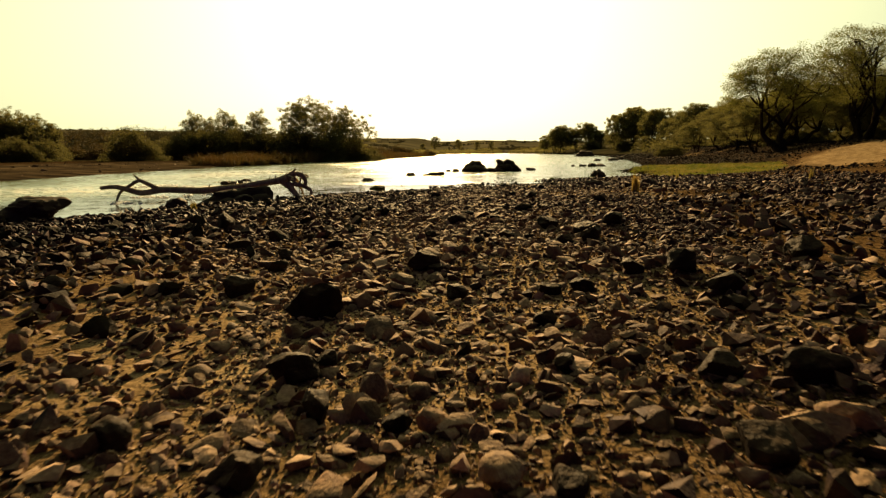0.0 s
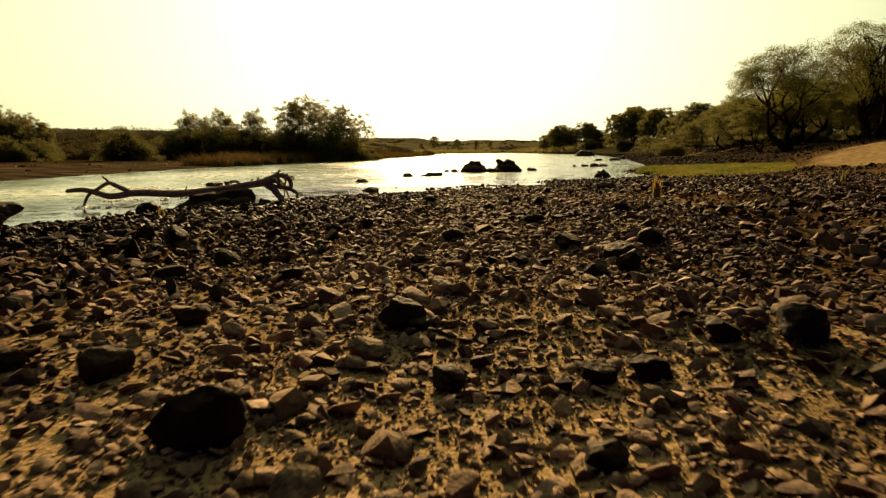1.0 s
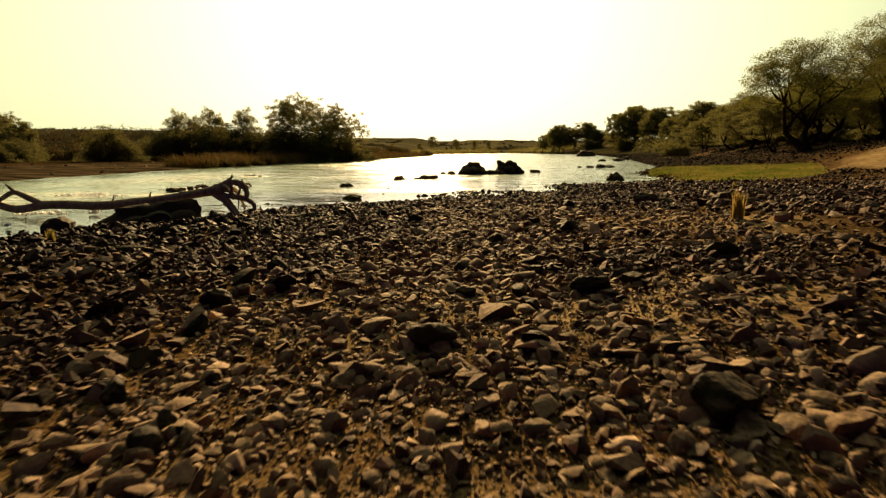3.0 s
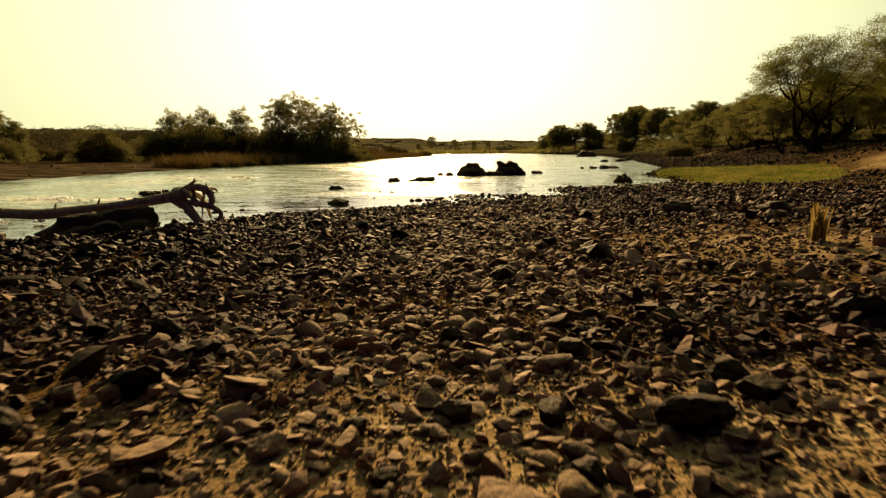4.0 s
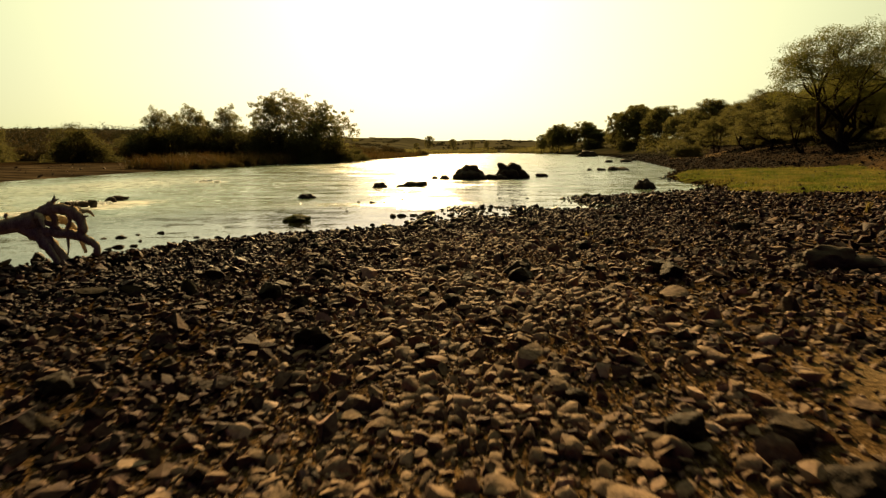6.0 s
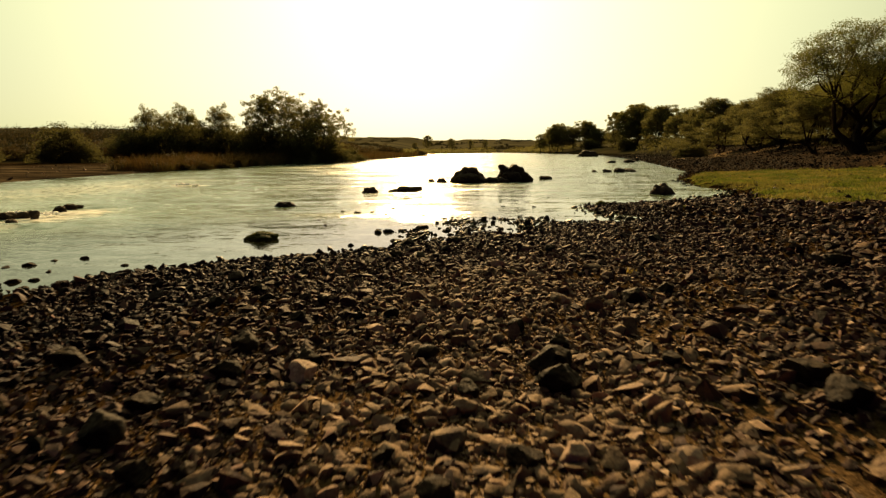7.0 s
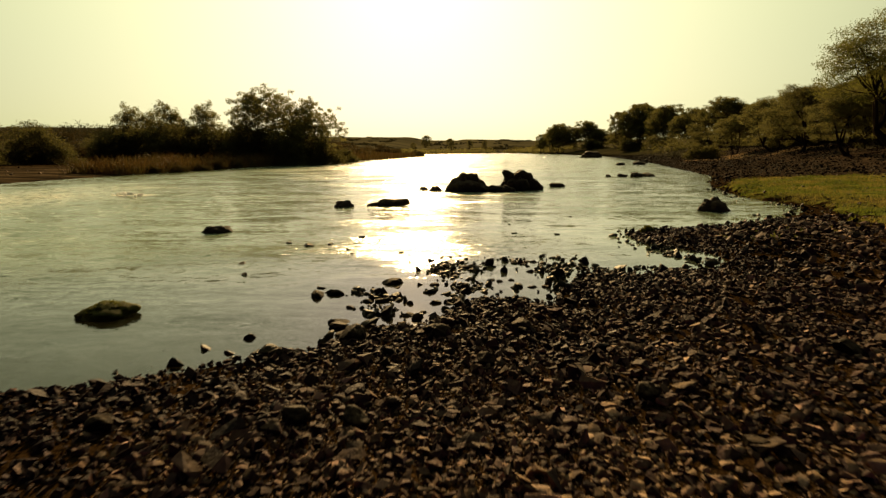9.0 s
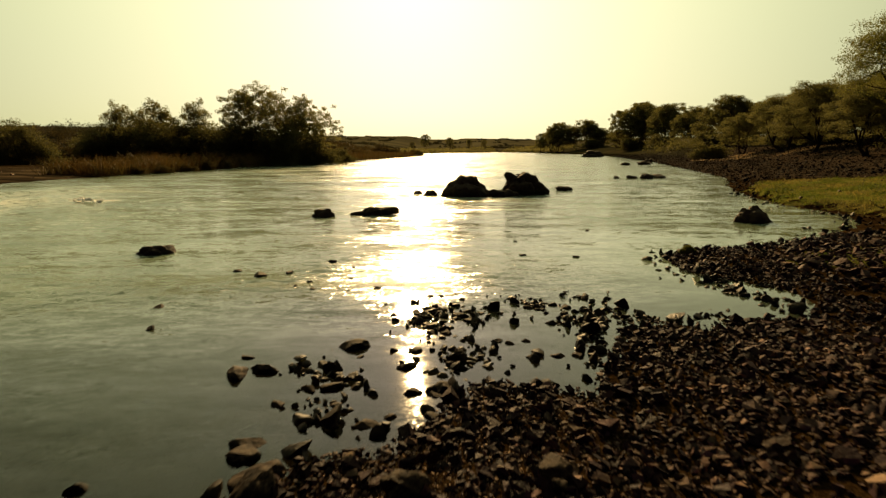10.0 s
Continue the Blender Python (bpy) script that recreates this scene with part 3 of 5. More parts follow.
def boulder(name, x, y, wide, deep, high, seed, sink=0.3, lumps=4, turn=0.0, material=None, z=None, set_knobs=None, blocky=False):
    """A craggy boulder: several knobs and clefts on one body, with broken faces."""
    rng = np.random.default_rng(seed)
    bm = bmesh.new()
    bmesh.ops.create_icosphere(bm, subdivisions=4, radius=1)
    knobs = rng.normal(size=(lumps, 3))
    knobs *= (rng.uniform(0.4, 0.72, lumps) / np.linalg.norm(knobs, axis=1))[:, None]
    sizes = rng.uniform(0.26, 0.5, lumps)
    if set_knobs:
        knobs, sizes = np.array([k[:3] for k in set_knobs]), np.array([k[3] for k in set_knobs])
    planes = rng.normal(size=(7, 3))
    planes /= np.linalg.norm(planes, axis=1)[:, None]
    cutoff = rng.uniform(0.66, 0.85, 7) + (0.3 if set_knobs else 0)
    if blocky:
        sides = np.array([(1, 0, 0), (-1, 0, 0), (0, 1, 0), (0, -1, 0), (0, 0, 1), (0, 0, 1), (0.7, 0, 0.7), (-0.6, -0.3, 0.7)]) + rng.normal(size=(8, 3)) * 0.16
        planes = np.concatenate([planes, sides / np.linalg.norm(sides, axis=1)[:, None]])
        cutoff = np.concatenate([np.full(7, 0.82), rng.uniform(0.5, 0.62, 8)])
    shift = Vector(rng.uniform(-50, 50, 3))
    for w in bm.verts:
        c = np.array(w.co)
        along = knobs @ c
        inner = along ** 2 - (knobs ** 2).sum(1) + sizes ** 2
        r = max(0.5 if set_knobs else 0.56, float((along + np.sqrt(np.maximum(inner, 0)))[inner > 0].max()) if (inner > 0).any() else 0)
        for n, d in zip(planes, cutoff):
            r = min(r, d / (n @ c)) if n @ c > 0.5 else r
        r *= 1 + 0.15 * noise.noise(Vector(c * 2.6) + shift) + 0.09 * noise.noise(Vector(c * 6) + shift)
        r += 0.045 * noise.noise(Vector(c * 13) + shift)
        w.co = c * r
    zs = [w.co.z for w in bm.verts]
    xs_, ys_ = [w.co.x for w in bm.verts], [w.co.y for w in bm.verts]
    bmesh.ops.scale(bm, vec=(wide / (max(xs_) - min(xs_)), deep / (max(ys_) - min(ys_)), high / ((max(zs) - min(zs)) * (1 - sink))), verts=bm.verts)
    me = bpy.data.meshes.new(name)
    bm.to_mesh(me)
    bm.free()
    me.materials.append(material or M_ROCK)
    me.polygons.foreach_set("use_smooth", np.full(len(me.polygons), True))
    me.set_sharp_from_angle(angle=radians(38))
    ob = new(name, me)
    low = min(v.co.z for v in me.vertices)
    full = high / (1 - sink)
    ground_z = float(height(x, y)[0]) if z is None else z
    ob.matrix_world = pose(x, y, ground_z - low - sink * full, 0, 0, turn)
    return ob


def tube(path, radii, sides=8, cap=True, rough=0.0, rng=None):
    """Vertices and quads of a tapering limb along a path."""
    path = np.asarray(path, float)
    n = len(path)
    tang = np.gradient(path, axis=0)
    tang /= np.linalg.norm(tang, axis=1)[:, None] + 1e-9
    ref = np.array([0.31, 0.17, 0.93]) if abs(tang[0][2]) < 0.85 else np.array([1.0, 0.1, 0.0])
    u = np.cross(tang, ref)
    u /= np.linalg.norm(u, axis=1)[:, None]
    w = np.cross(tang, u)
    a = np.arange(sides) * 2 * np.pi / sides
    ring = u[:, None] * np.cos(a)[None, :, None] + w[:, None] * np.sin(a)[None, :, None]
    r = np.asarray(radii, float)[:, None] * (np.ones((n, sides)) if not rough else 1 + rough * rng.normal(size=(n, sides)))
    v = (path[:, None] + ring * r[..., None]).reshape(-1, 3)
    i, j = np.meshgrid(np.arange(n - 1), np.arange(sides), indexing="ij")
    i, j = i.ravel(), j.ravel()
    k = (j + 1) % sides
    f = np.column_stack([i * sides + j, i * sides + k, (i + 1) * sides + k, (i + 1) * sides + j])
    if cap:
        v = np.concatenate([v, path[-1:] + tang[-1] * radii[-1] * 0.7, path[:1] - tang[0] * radii[0] * 0.5])
        e = len(v) - 2
        jj = np.arange(sides)
        kk = (jj + 1) % sides
        top = (n - 1) * sides
        f = np.concatenate([f, np.column_stack([top + jj, top + kk, np.full(sides, e), np.full(sides, e)])[:, [0, 1, 2, 2]],
                            np.column_stack([kk, jj, np.full(sides, e + 1), np.full(sides, e + 1)])])
    return v, f


def join_quads(pieces):
    vs, fs, base = [], [], 0
    for v, f in pieces:
        vs.append(v)
        fs.append(f + base)
        base += len(v)
    v, f = np.concatenate(vs), np.concatenate(fs)
    a = f[:, [0, 1, 2]]
    b = f[f[:, 2] != f[:, 3]][:, [0, 2, 3]]
    return v, np.concatenate([a, b])


def bent(a, b, n, sag, rng):
    """A wandering line from a to b."""
    t = np.linspace(0, 1, n)[:, None]
    p = np.asarray(a) * (1 - t) + np.asarray(b) * t
    length = np.linalg.norm(np.asarray(b) - np.asarray(a))
    w = rng.normal(size=(3,)) * sag * length
    w2 = rng.normal(size=(3,)) * sag * 0.5 * length
    return p + np.sin(t * np.pi) * w + np.sin(t * 2 * np.pi) * w2


def leaves(centres, spread, per, size, rng, droop=0.0, slim=0.45):
    """Small folded leaf blades round each twig end."""
    n = len(centres) * per
    c = np.repeat(centres, per, 0) + np.clip(rng.normal(size=(n, 3)), -1.6, 1.6) * np.asarray(spread)
    d = rng.normal(size=(n, 3))
    d[:, 2] -= droop
    d /= np.linalg.norm(d, axis=1)[:, None]
    s = np.cross(d, rng.normal(size=(n, 3)))
    s /= np.linalg.norm(s, axis=1)[:, None]
    l = size * rng.uniform(0.6, 1.4, (n, 1))
    v = np.stack([c - d * l * 0.5, c + s * l * slim * 0.5, c + d * l * 0.5, c - s * l * slim * 0.5], 1).reshape(-1, 3)
    f = np.arange(n * 4).reshape(n, 4)
    return v, f


def tree(name, seed, high, wide, stem, leaf, tips, per, size, trunks=1, clear=0.3, flat=0.75, open_=0.5, lean=0.12, thick=0.022, droop=0.2, depth=None, clump=0.03, pad=1.0, rise=0.0):
    """A tree at the origin: trunks with limbs and twigs as one mesh, leaf clumps with gaps as another."""
    rng = np.random.default_rng(seed)
    thing = new(name)
    wood, ends = [], []
    depth = depth or wide
    crown_h = high * (1 - clear)
    middle, reach = np.array([0, 0, high - crown_h * 0.55]), np.array([wide * 0.5, depth * 0.5, crown_h * 0.55])

    def hold(q, top):
        """Keeps twig ends within the ragged oval of the crown."""
        u = (q - middle) / reach
        r = np.linalg.norm(u, axis=1)[:, None]
        lim = top * rng.uniform(0.78, 1.04, r.shape)
        return middle + u * np.minimum(1, lim / np.maximum(r, 1e-6)) * reach

    for k in range(trunks):
        a0 = 6.28 * k / trunks + rng.uniform(0, 1)
        foot = np.array([math.cos(a0), math.sin(a0), 0]) * (0.03 * wide if trunks > 1 else 0)
        fork = foot * 2.5 + np.array([rng.normal(0, lean) * high, rng.normal(0, lean) * high, high * clear * rng.uniform(0.85, 1.2)])
        r0 = thick * high * rng.uniform(0.75, 1.1)
        p = bent(foot - (0, 0, 0.3), fork, 7, 0.06, rng)
        wood.append(tube(p, np.linspace(r0 * 1.35, r0 * 0.75, 7) * (1 + 0.5 * np.exp(-np.linspace(0, 6, 7))), 7, True, 0.05, rng))
        limbs = max(3, int(rng.integers(4, 7) / (1 if trunks == 1 else 1.3)))
        for j in range(limbs):
            ang = 6.28 * (j + rng.uniform(0, 0.7)) / limbs + a0
            rad = rng.uniform(0.35, 0.8) if j else 0.1
            up = math.sqrt(max(0.05, 1 - rad ** 2)) * rng.uniform(0.5, 1.0)
            lobe = np.array([math.cos(ang) * rad * wide * 0.42, math.sin(ang) * rad * depth * 0.42, high * clear + crown_h * (0.12 + 0.72 * up)])
            lobe[:2] += fork[:2] * 0.6
            lp = bent(fork, lobe, 7, 0.08, rng)
            wood.append(tube(lp, np.linspace(r0 * 0.55, r0 * 0.14, 7), 6, True))
            nsub = int(rng.integers(4, 7))
            for s in range(nsub):
                start = lp[int(rng.integers(3, 7))]
                spread = np.array([wide * 0.2, depth * 0.2, crown_h * 0.2 * flat])
                goal = lobe + rng.normal(size=3) * spread * 0.8
                goal = hold(goal[None], 0.9)[0]
                sp = bent(start, goal, 5, 0.1, rng)
                wood.append(tube(sp, np.linspace(r0 * 0.2, r0 * 0.05, 5), 4, True))
                q = max(2, tips // (limbs * nsub * trunks))
                e = goal + rng.normal(size=(q, 3)) * spread * open_
                e = hold(e, 1.0)
                ends.append(e)
                for t_end in e[:: 2]:
                    wood.append(tube(bent(sp[int(rng.integers(2, 5))], t_end, 4, 0.1, rng), np.linspace(r0 * 0.06, r0 * 0.02, 4), 3, False))
    ends = np.concatenate(ends)
    ends[:, 2] += rise * high * rng.random(len(ends)) ** 3   # upright shoots
    v, f = join_quads(wood)
    mesh_object("trunk", v, f, stem, thing)
    # clumps shrink towards the outside, so the outline stays ragged
    pick = rng.random(len(ends)) > 0.06
    v, f = leaves(ends[pick], (wide * clump, depth * clump, crown_h * clump * 0.8 * pad), per, size, rng, droop)
    mesh_object("crown", v, f, leaf, thing, smooth=False)
    return thing


def bush(name, seed, high, wide, leaf, tips, per, size, depth=None):
    """A many-stemmed bush down to the ground."""
    rng = np.random.default_rng(seed)
    thing = new(name)
    depth = depth or wide
    wood, ends = [], []
    u = rng.normal(size=(tips, 3))
    u /= np.linalg.norm(u, axis=1)[:, None]
    u[:, 2] = np.abs(u[:, 2])
    r = rng.uniform(0.25, 1.0, (tips, 1)) ** 0.5
    lump = 1 + 0.22 * np.sin(u[:, :1] * 5 + seed) + 0.18 * np.sin(u[:, 1:2] * 7 + seed * 2) + rng.normal(size=(tips, 1)) * 0.08
    ends = u * r * lump * (wide * 0.46, depth * 0.46, high * 0.86)
    ends[:, 2] += high * 0.04
    for e in ends[:: 5]:
        root = rng.normal(size=3) * (wide * 0.07, depth * 0.07, 0)
        wood.append(tube(bent(root - (0, 0, 0.15), e, 5, 0.1, rng), np.linspace(0.012 * high, 0.003 * high, 5), 4, False))
    v, f = join_quads(wood)
    mesh_object("stem", v, f, M_BARK, thing)
    v, f = leaves(ends, (wide * 0.05, depth * 0.05, high * 0.05), per, size, rng, 0.0)
    mesh_object("foliage", v, f, leaf, thing, smooth=False)
    return thing


def blades(points, tall, wide, lean, rng):
    """Upright grass or reed blades, each a bent strip of two quads."""
    n = len(points)
    a = rng.uniform(0, 6.28, n)
    side = np.column_stack([np.cos(a), np.sin(a), np.zeros(n)]) * np.asarray(wide).reshape(-1, 1)
    bend = rng.normal(size=(n, 3)) * (1, 1, 0) * lean
    h = tall * rng.uniform(0.55, 1.15, n)
    up = np.zeros((n, 3))
    up[:, 2] = h
    m = points + up * 0.55 + bend * h[:, None] * 0.35
    t = points + up + bend * h[:, None]
    v = np.stack([points - side, points + side, m + side * 0.8, m - side * 0.8, t + side * 0.15, t - side * 0.15], 1).reshape(-1, 3)
    b = (np.arange(n) * 6)[:, None]
    return v, np.concatenate([b + [0, 1, 2, 3], b + [3, 2, 4, 5]])


def on_ground(p, lift=0.0):
    return np.column_stack([p, height(p[:, 0], p[:, 1]) + lift])


def plant(thing, x, y, turn=0.0, scale=1.0, sink=0.05):
    thing.matrix_basis = pose(x, y, float(height(x, y)[0]) - sink, 0, 0, turn) @ Matrix.Diagonal((scale, scale, scale, 1))
    return thing


def again(thing, x, y, turn, scale, squash=1.0, sink=0.05):
    ob = copy_thing(thing, pose(x, y, float(height(x, y)[0]) - sink, 0, 0, turn))
    ob.scale = (scale, scale, scale * squash)
    return ob


# ---- boulders in and beside the river ----
# x, y, width, depth, height, name, label
BOULDERS = [
    (1.65, 43.9, 2.0, 1.3, 0.78, "dark craggy boulder standing in the shallow river"),
    (3.85, 44.8, 1.85, 1.3, 0.86, "dark craggy boulder with a peak, in the shallow river"),
    (2.75, 43.5, 0.7, 0.5, 0.28, "low dark rock between two river boulders"),
    (3.2, 43.7, 0.7, 0.5, 0.26, "low dark rock at the foot of a river boulder"),
    (5.75, 46.9, 0.75, 0.5, 0.2, "low dark rock just above the water"),
    (0.28, 44.4, 0.55, 0.4, 0.2, "small dark rock in sunlit water"),
    (-0.25, 45.2, 0.4, 0.3, 0.13, "small dark rock in sunlit water"),
    (8.1, 35.3, 0.92, 0.7, 0.4, "pyramid-shaped dark rock standing in the water"),
    (-2.25, 36.7, 0.62, 0.42, 0.22, "rounded dark rock in the river"),
    (31.5, 156.5, 5.2, 3.0, 1.4, "broad dark boulder far out in the river"),
]
TWIN = [[(-.5, -.05, .2, .36), (-.2, 0, .46, .34), (.14, .05, .5, .32), (.42, 0, .2, .32), (.74, -.05, -.1, .28), (-.74, .05, -.05, .3), (0, -.42, .12, .36), (-.35, -.38, .05, .34), (.35, -.35, 0, .34)],
        [(-.62, 0, .66, .2), (-.42, 0, .4, .32), (.0, -.05, .52, .3), (.28, .05, .4, .32), (.56, 0, .12, .34), (.8, 0, -.1, .26), (-.62, .05, .0, .32), (.05, -.42, .1, .36), (-.35, -.35, .1, .32)]]
DOME = [(-.3, 0, .3, .42), (.2, .05, .36, .4), (.55, 0, -.02, .4), (-.6, 0, -.1, .36), (0, -.35, .05, .45), (.1, .35, .05, .4)]
PEAK = [(.12, 0, .5, .2), (.05, 0, .3, .36), (-.3, -.05, .12, .4), (-.62, 0, -.1, .3), (.42, 0, .0, .4), (.1, -.35, .05, .45), (.1, .35, .0, .42), (.66, .05, -.2, .3)]
WEEDY = [(0, 0, 0, .62), (.38, 0, .1, .46), (-.4, 0, -.08, .46), (.62, .05, .1, .26), (0, -.3, -.05, .5)]
UNDER_LOG = [(-.78, -.1, .12, .26), (-.52, .05, .36, .3), (-.2, -.05, .42, .32), (.1, .05, .5, .28), (.34, 0, .62, .2), (.62, .0, .56, .26), (.84, .05, .2, .24), (.8, -.1, .42, .16), (-.9, 0, .0, .24), (.1, -.5, .12, .36), (-.4, -.42, .05, .34), (.6, -.4, .2, .32), (-.2, .45, .1, .4), (.4, .4, .1, .4)]
for k, (x, y, w, d, h, label) in enumerate(BOULDERS):
    tagged(boulder("boulder", x, y, w, d, h, 40 + k, 0.3, 11, 0, z=0.0, material=M_RIVER_ROCK, set_knobs=TWIN[k] if k < 2 else PEAK if k == 7 else DOME if k in (5, 6, 8) else None), label, "rock", "boulders standing in the river")
for k, (x, y, w, h) in enumerate([(11.6, 57.6, 0.7, 0.2), (12.3, 57.3, 0.9, 0.3), (13.3, 58.3, 1.3, 0.24), (10.8, 57.9, 0.5, 0.15),
                                  (5.6, 62.0, 0.8, 0.14), (22, 90, 1.6, 0.4), (19.5, 88, 1.2, 0.3), (25.6, 100, 1.6, 0.5)]):
    tagged(boulder("boulder", x, y, w, w * 0.7, h, 60 + k, 0.35, 4, 30 * k, z=0.0), "low dark boulder standing in the shallow river", "rock", "boulders standing in the river")
SLAB = [(-.85, 0, -.1, .14), (-.6, 0, -.05, .2), (-.3, 0, .0, .26), (0, .05, .04, .3), (.3, 0, .08, .32), (.58, 0, .14, .32), (.82, 0, .3, .2), (.84, .05, .1, .24)]
tagged(boulder("river_slab", -1.0, 37.0, 1.3, 0.5, 0.24, 75, 0.3, 3, 4, z=0.0, material=M_RIVER_ROCK, set_knobs=SLAB), "long brown slab of rock tapering into the water", "rock")
tagged(boulder("boulder", -3.9, 30.75, 0.62, 0.34, 0.15, 76, 0.35, 5, 12, z=0.0, set_knobs=DOME), "low dark river rock with a flat tail", "rock", "boulders standing in the river")
for k, (x, y, w, d, h, turn, label) in enumerate([
        (-5.72, 18.02, 2.0, 1.15, 0.57, 26, "large dark boulder on the shore under the driftwood log"),
        (-6.95, 16.7, 0.6, 0.5, 0.34, 20, "dark round boulder at the water's edge"),
        (-8.5, 13.3, 1.3, 0.9, 0.6, 0, "large brown fractured boulder at the water's edge"),
        (-8.95, 12.6, 0.7, 0.6, 0.35, 40, "dark boulder beside a larger one at the water's edge"),
        (3.85, 16.0, 0.75, 0.5, 0.24, 10, "low dark boulder on the stony bank"),
        (4.95, 15.4, 0.65, 0.45, 0.22, 60, "low dark boulder on the stony bank"),
        (-9.71, 27.77, 0.47, 0.33, 0.16, 0, "dark rock in white riffle water"),
        (-9.56, 28.15, 0.40, 0.28, 0.14, 40, "dark rock in white riffle water"),
        (-9.08, 27.88, 0.29, 0.20, 0.20, 80, "dark rock in white riffle water"),
        (-8.91, 26.82, 0.37, 0.26, 0.10, 120, "dark rock in white riffle water"),
        (-9.40, 29.41, 0.35, 0.24, 0.18, 160, "dark rock in white riffle water"),
        (-9.65, 30.22, 0.40, 0.28, 0.16, 200, "dark rock in white riffle water"),
        (-9.60, 30.56, 0.25, 0.17, 0.10, 240, "dark rock in white riffle water"),
        (-9.85, 28.84, 0.25, 0.18, 0.10, 280, "dark rock in white riffle water"),
        (1.82, 12.1, 0.42, 0.13, 0.1, -62, "long narrow dark stone lying on the bank")]):
    tagged(boulder("boulder", x, y, w, d, h, 80 + k, 0.3, 7, turn, z=0.0 if y > 25 else -0.12 if k == 0 else None, set_knobs=UNDER_LOG if k == 0 else None, blocky=k in (1, 2, 3) or k >= 6), label, "rock")

# dark cobbles lying loose on the bank: x, y, width
COBBLES = [(1.83, 4.13, 0.26), (0.19, 4.62, 0.24), (0.43, 3.92, 0.18), (-0.29, 3.42, 0.32), (-0.19, 2.57, 0.22), (-0.09, 2.73, 0.13), (-0.02, 2.23, 0.17), (0.26, 2.1, 0.13),
           (1.92, 3.68, 0.24), (1.82, 3.33, 0.16), (1.62, 2.27, 0.23), (1.36, 2.36, 0.17), (-0.14, 1.79, 0.16), (-2.37, 4.47, 0.24), (1.55, 4.21, 0.16), (2.82, 4.6, 0.28),
           (0.87, 3.33, 0.15), (0.71, 1.64, 0.11), (1.23, 1.78, 0.16), (-0.62, 2.04, 0.15), (0.85, 2.53, 0.12), (0.47, 2.85, 0.11), (-0.99, 5.45, 0.19), (-0.91, 4.04, 0.22),
           (0.99, 3.92, 0.15), (1.18, 3.93, 0.16), (0.29, 4.56, 0.12), (0.62, 5.62, 0.12)]
COBBLES_FAR = [(-0.91, 8.71, 0.23), (0.43, 7.81, 0.24), (1.39, 6.94, 0.24), (2.12, 7.03, 0.29), (-0.75, 7.27, 0.16), (-1.03, 7.18, 0.14), (1.69, 6.08, 0.28), (0.72, 6.31, 0.15),
               (-2.69, 8.67, 0.4), (0.92, 6.3, 0.15), (0.92, 11.1, 0.22), (1.81, 12.08, 0.25), (0.59, 9.73, 0.14), (1.11, 9.47, 0.14), (-0.88, 9.94, 0.2), (1.66, 9.84, 0.14),
               (1.51, 12.8, 0.16), (1.85, 12.78, 0.21), (2.45, 15.66, 0.25), (-0.04, 14.15, 0.22), (0.65, 11.92, 0.13)]
COBBLES_SHORE = [(1.33, 16.19, 0.26), (1.43, 16.82, 0.18), (1.32, 16.45, 0.26), (0.63, 16.77, 0.18), (0.36, 19.08, 0.16), (2.27, 18.26, 0.24), (1.21, 17.2, 0.15), (-1.62, 19.99, 0.25),
                 (-0.56, 17.02, 0.24), (-0.05, 16.61, 0.22), (2.11, 21.53, 0.19), (0.78, 23.29, 0.22), (1.54, 23.41, 0.23), (0.05, 21.29, 0.21), (0.38, 21.29, 0.18), (-1.08, 21.31, 0.2),
                 (1.18, 22.44, 0.19), (3.76, 22.32, 0.21), (0.03, 23.37, 0.33), (-0.17, 23.9, 0.26), (0.81, 23.26, 0.23), (1.54, 23.27, 0.16)]
COBBLES_WET = [(-0.62, 25.06, 0.29), (-0.44, 25.16, 0.25), (0.17, 25.74, 0.29), (0.02, 25.26, 0.19), (-0.14, 25.15, 0.12), (-0.01, 24.76, 0.14), (0.16, 24.81, 0.18), (0.32, 24.81, 0.13),
               (0.24, 24.49, 0.09), (0.11, 24.53, 0.06), (0.27, 24.17, 0.13), (-0.15, 24.49, 0.13), (0.11, 24.25, 0.07), (0.63, 24.29, 0.11), (0.49, 24.18, 0.19), (-0.15, 23.8, 0.24),
               (-0.0, 23.52, 0.3), (-0.66, 25.46, 0.12), (0.27, 25.48, 0.07), (0.76, 24.72, 0.17), (0.95, 24.79, 0.24), (0.68, 25.24, 0.2), (0.72, 25.64, 0.16), (0.9, 24.3, 0.13),
               (1.1, 25.6, 0.19), (0.98, 26.18, 0.14), (0.75, 26.79, 0.15), (1.33, 26.91, 0.1), (1.2, 26.98, 0.16), (1.44, 25.92, 0.12), (1.55, 25.87, 0.14), (1.69, 25.93, 0.1)]
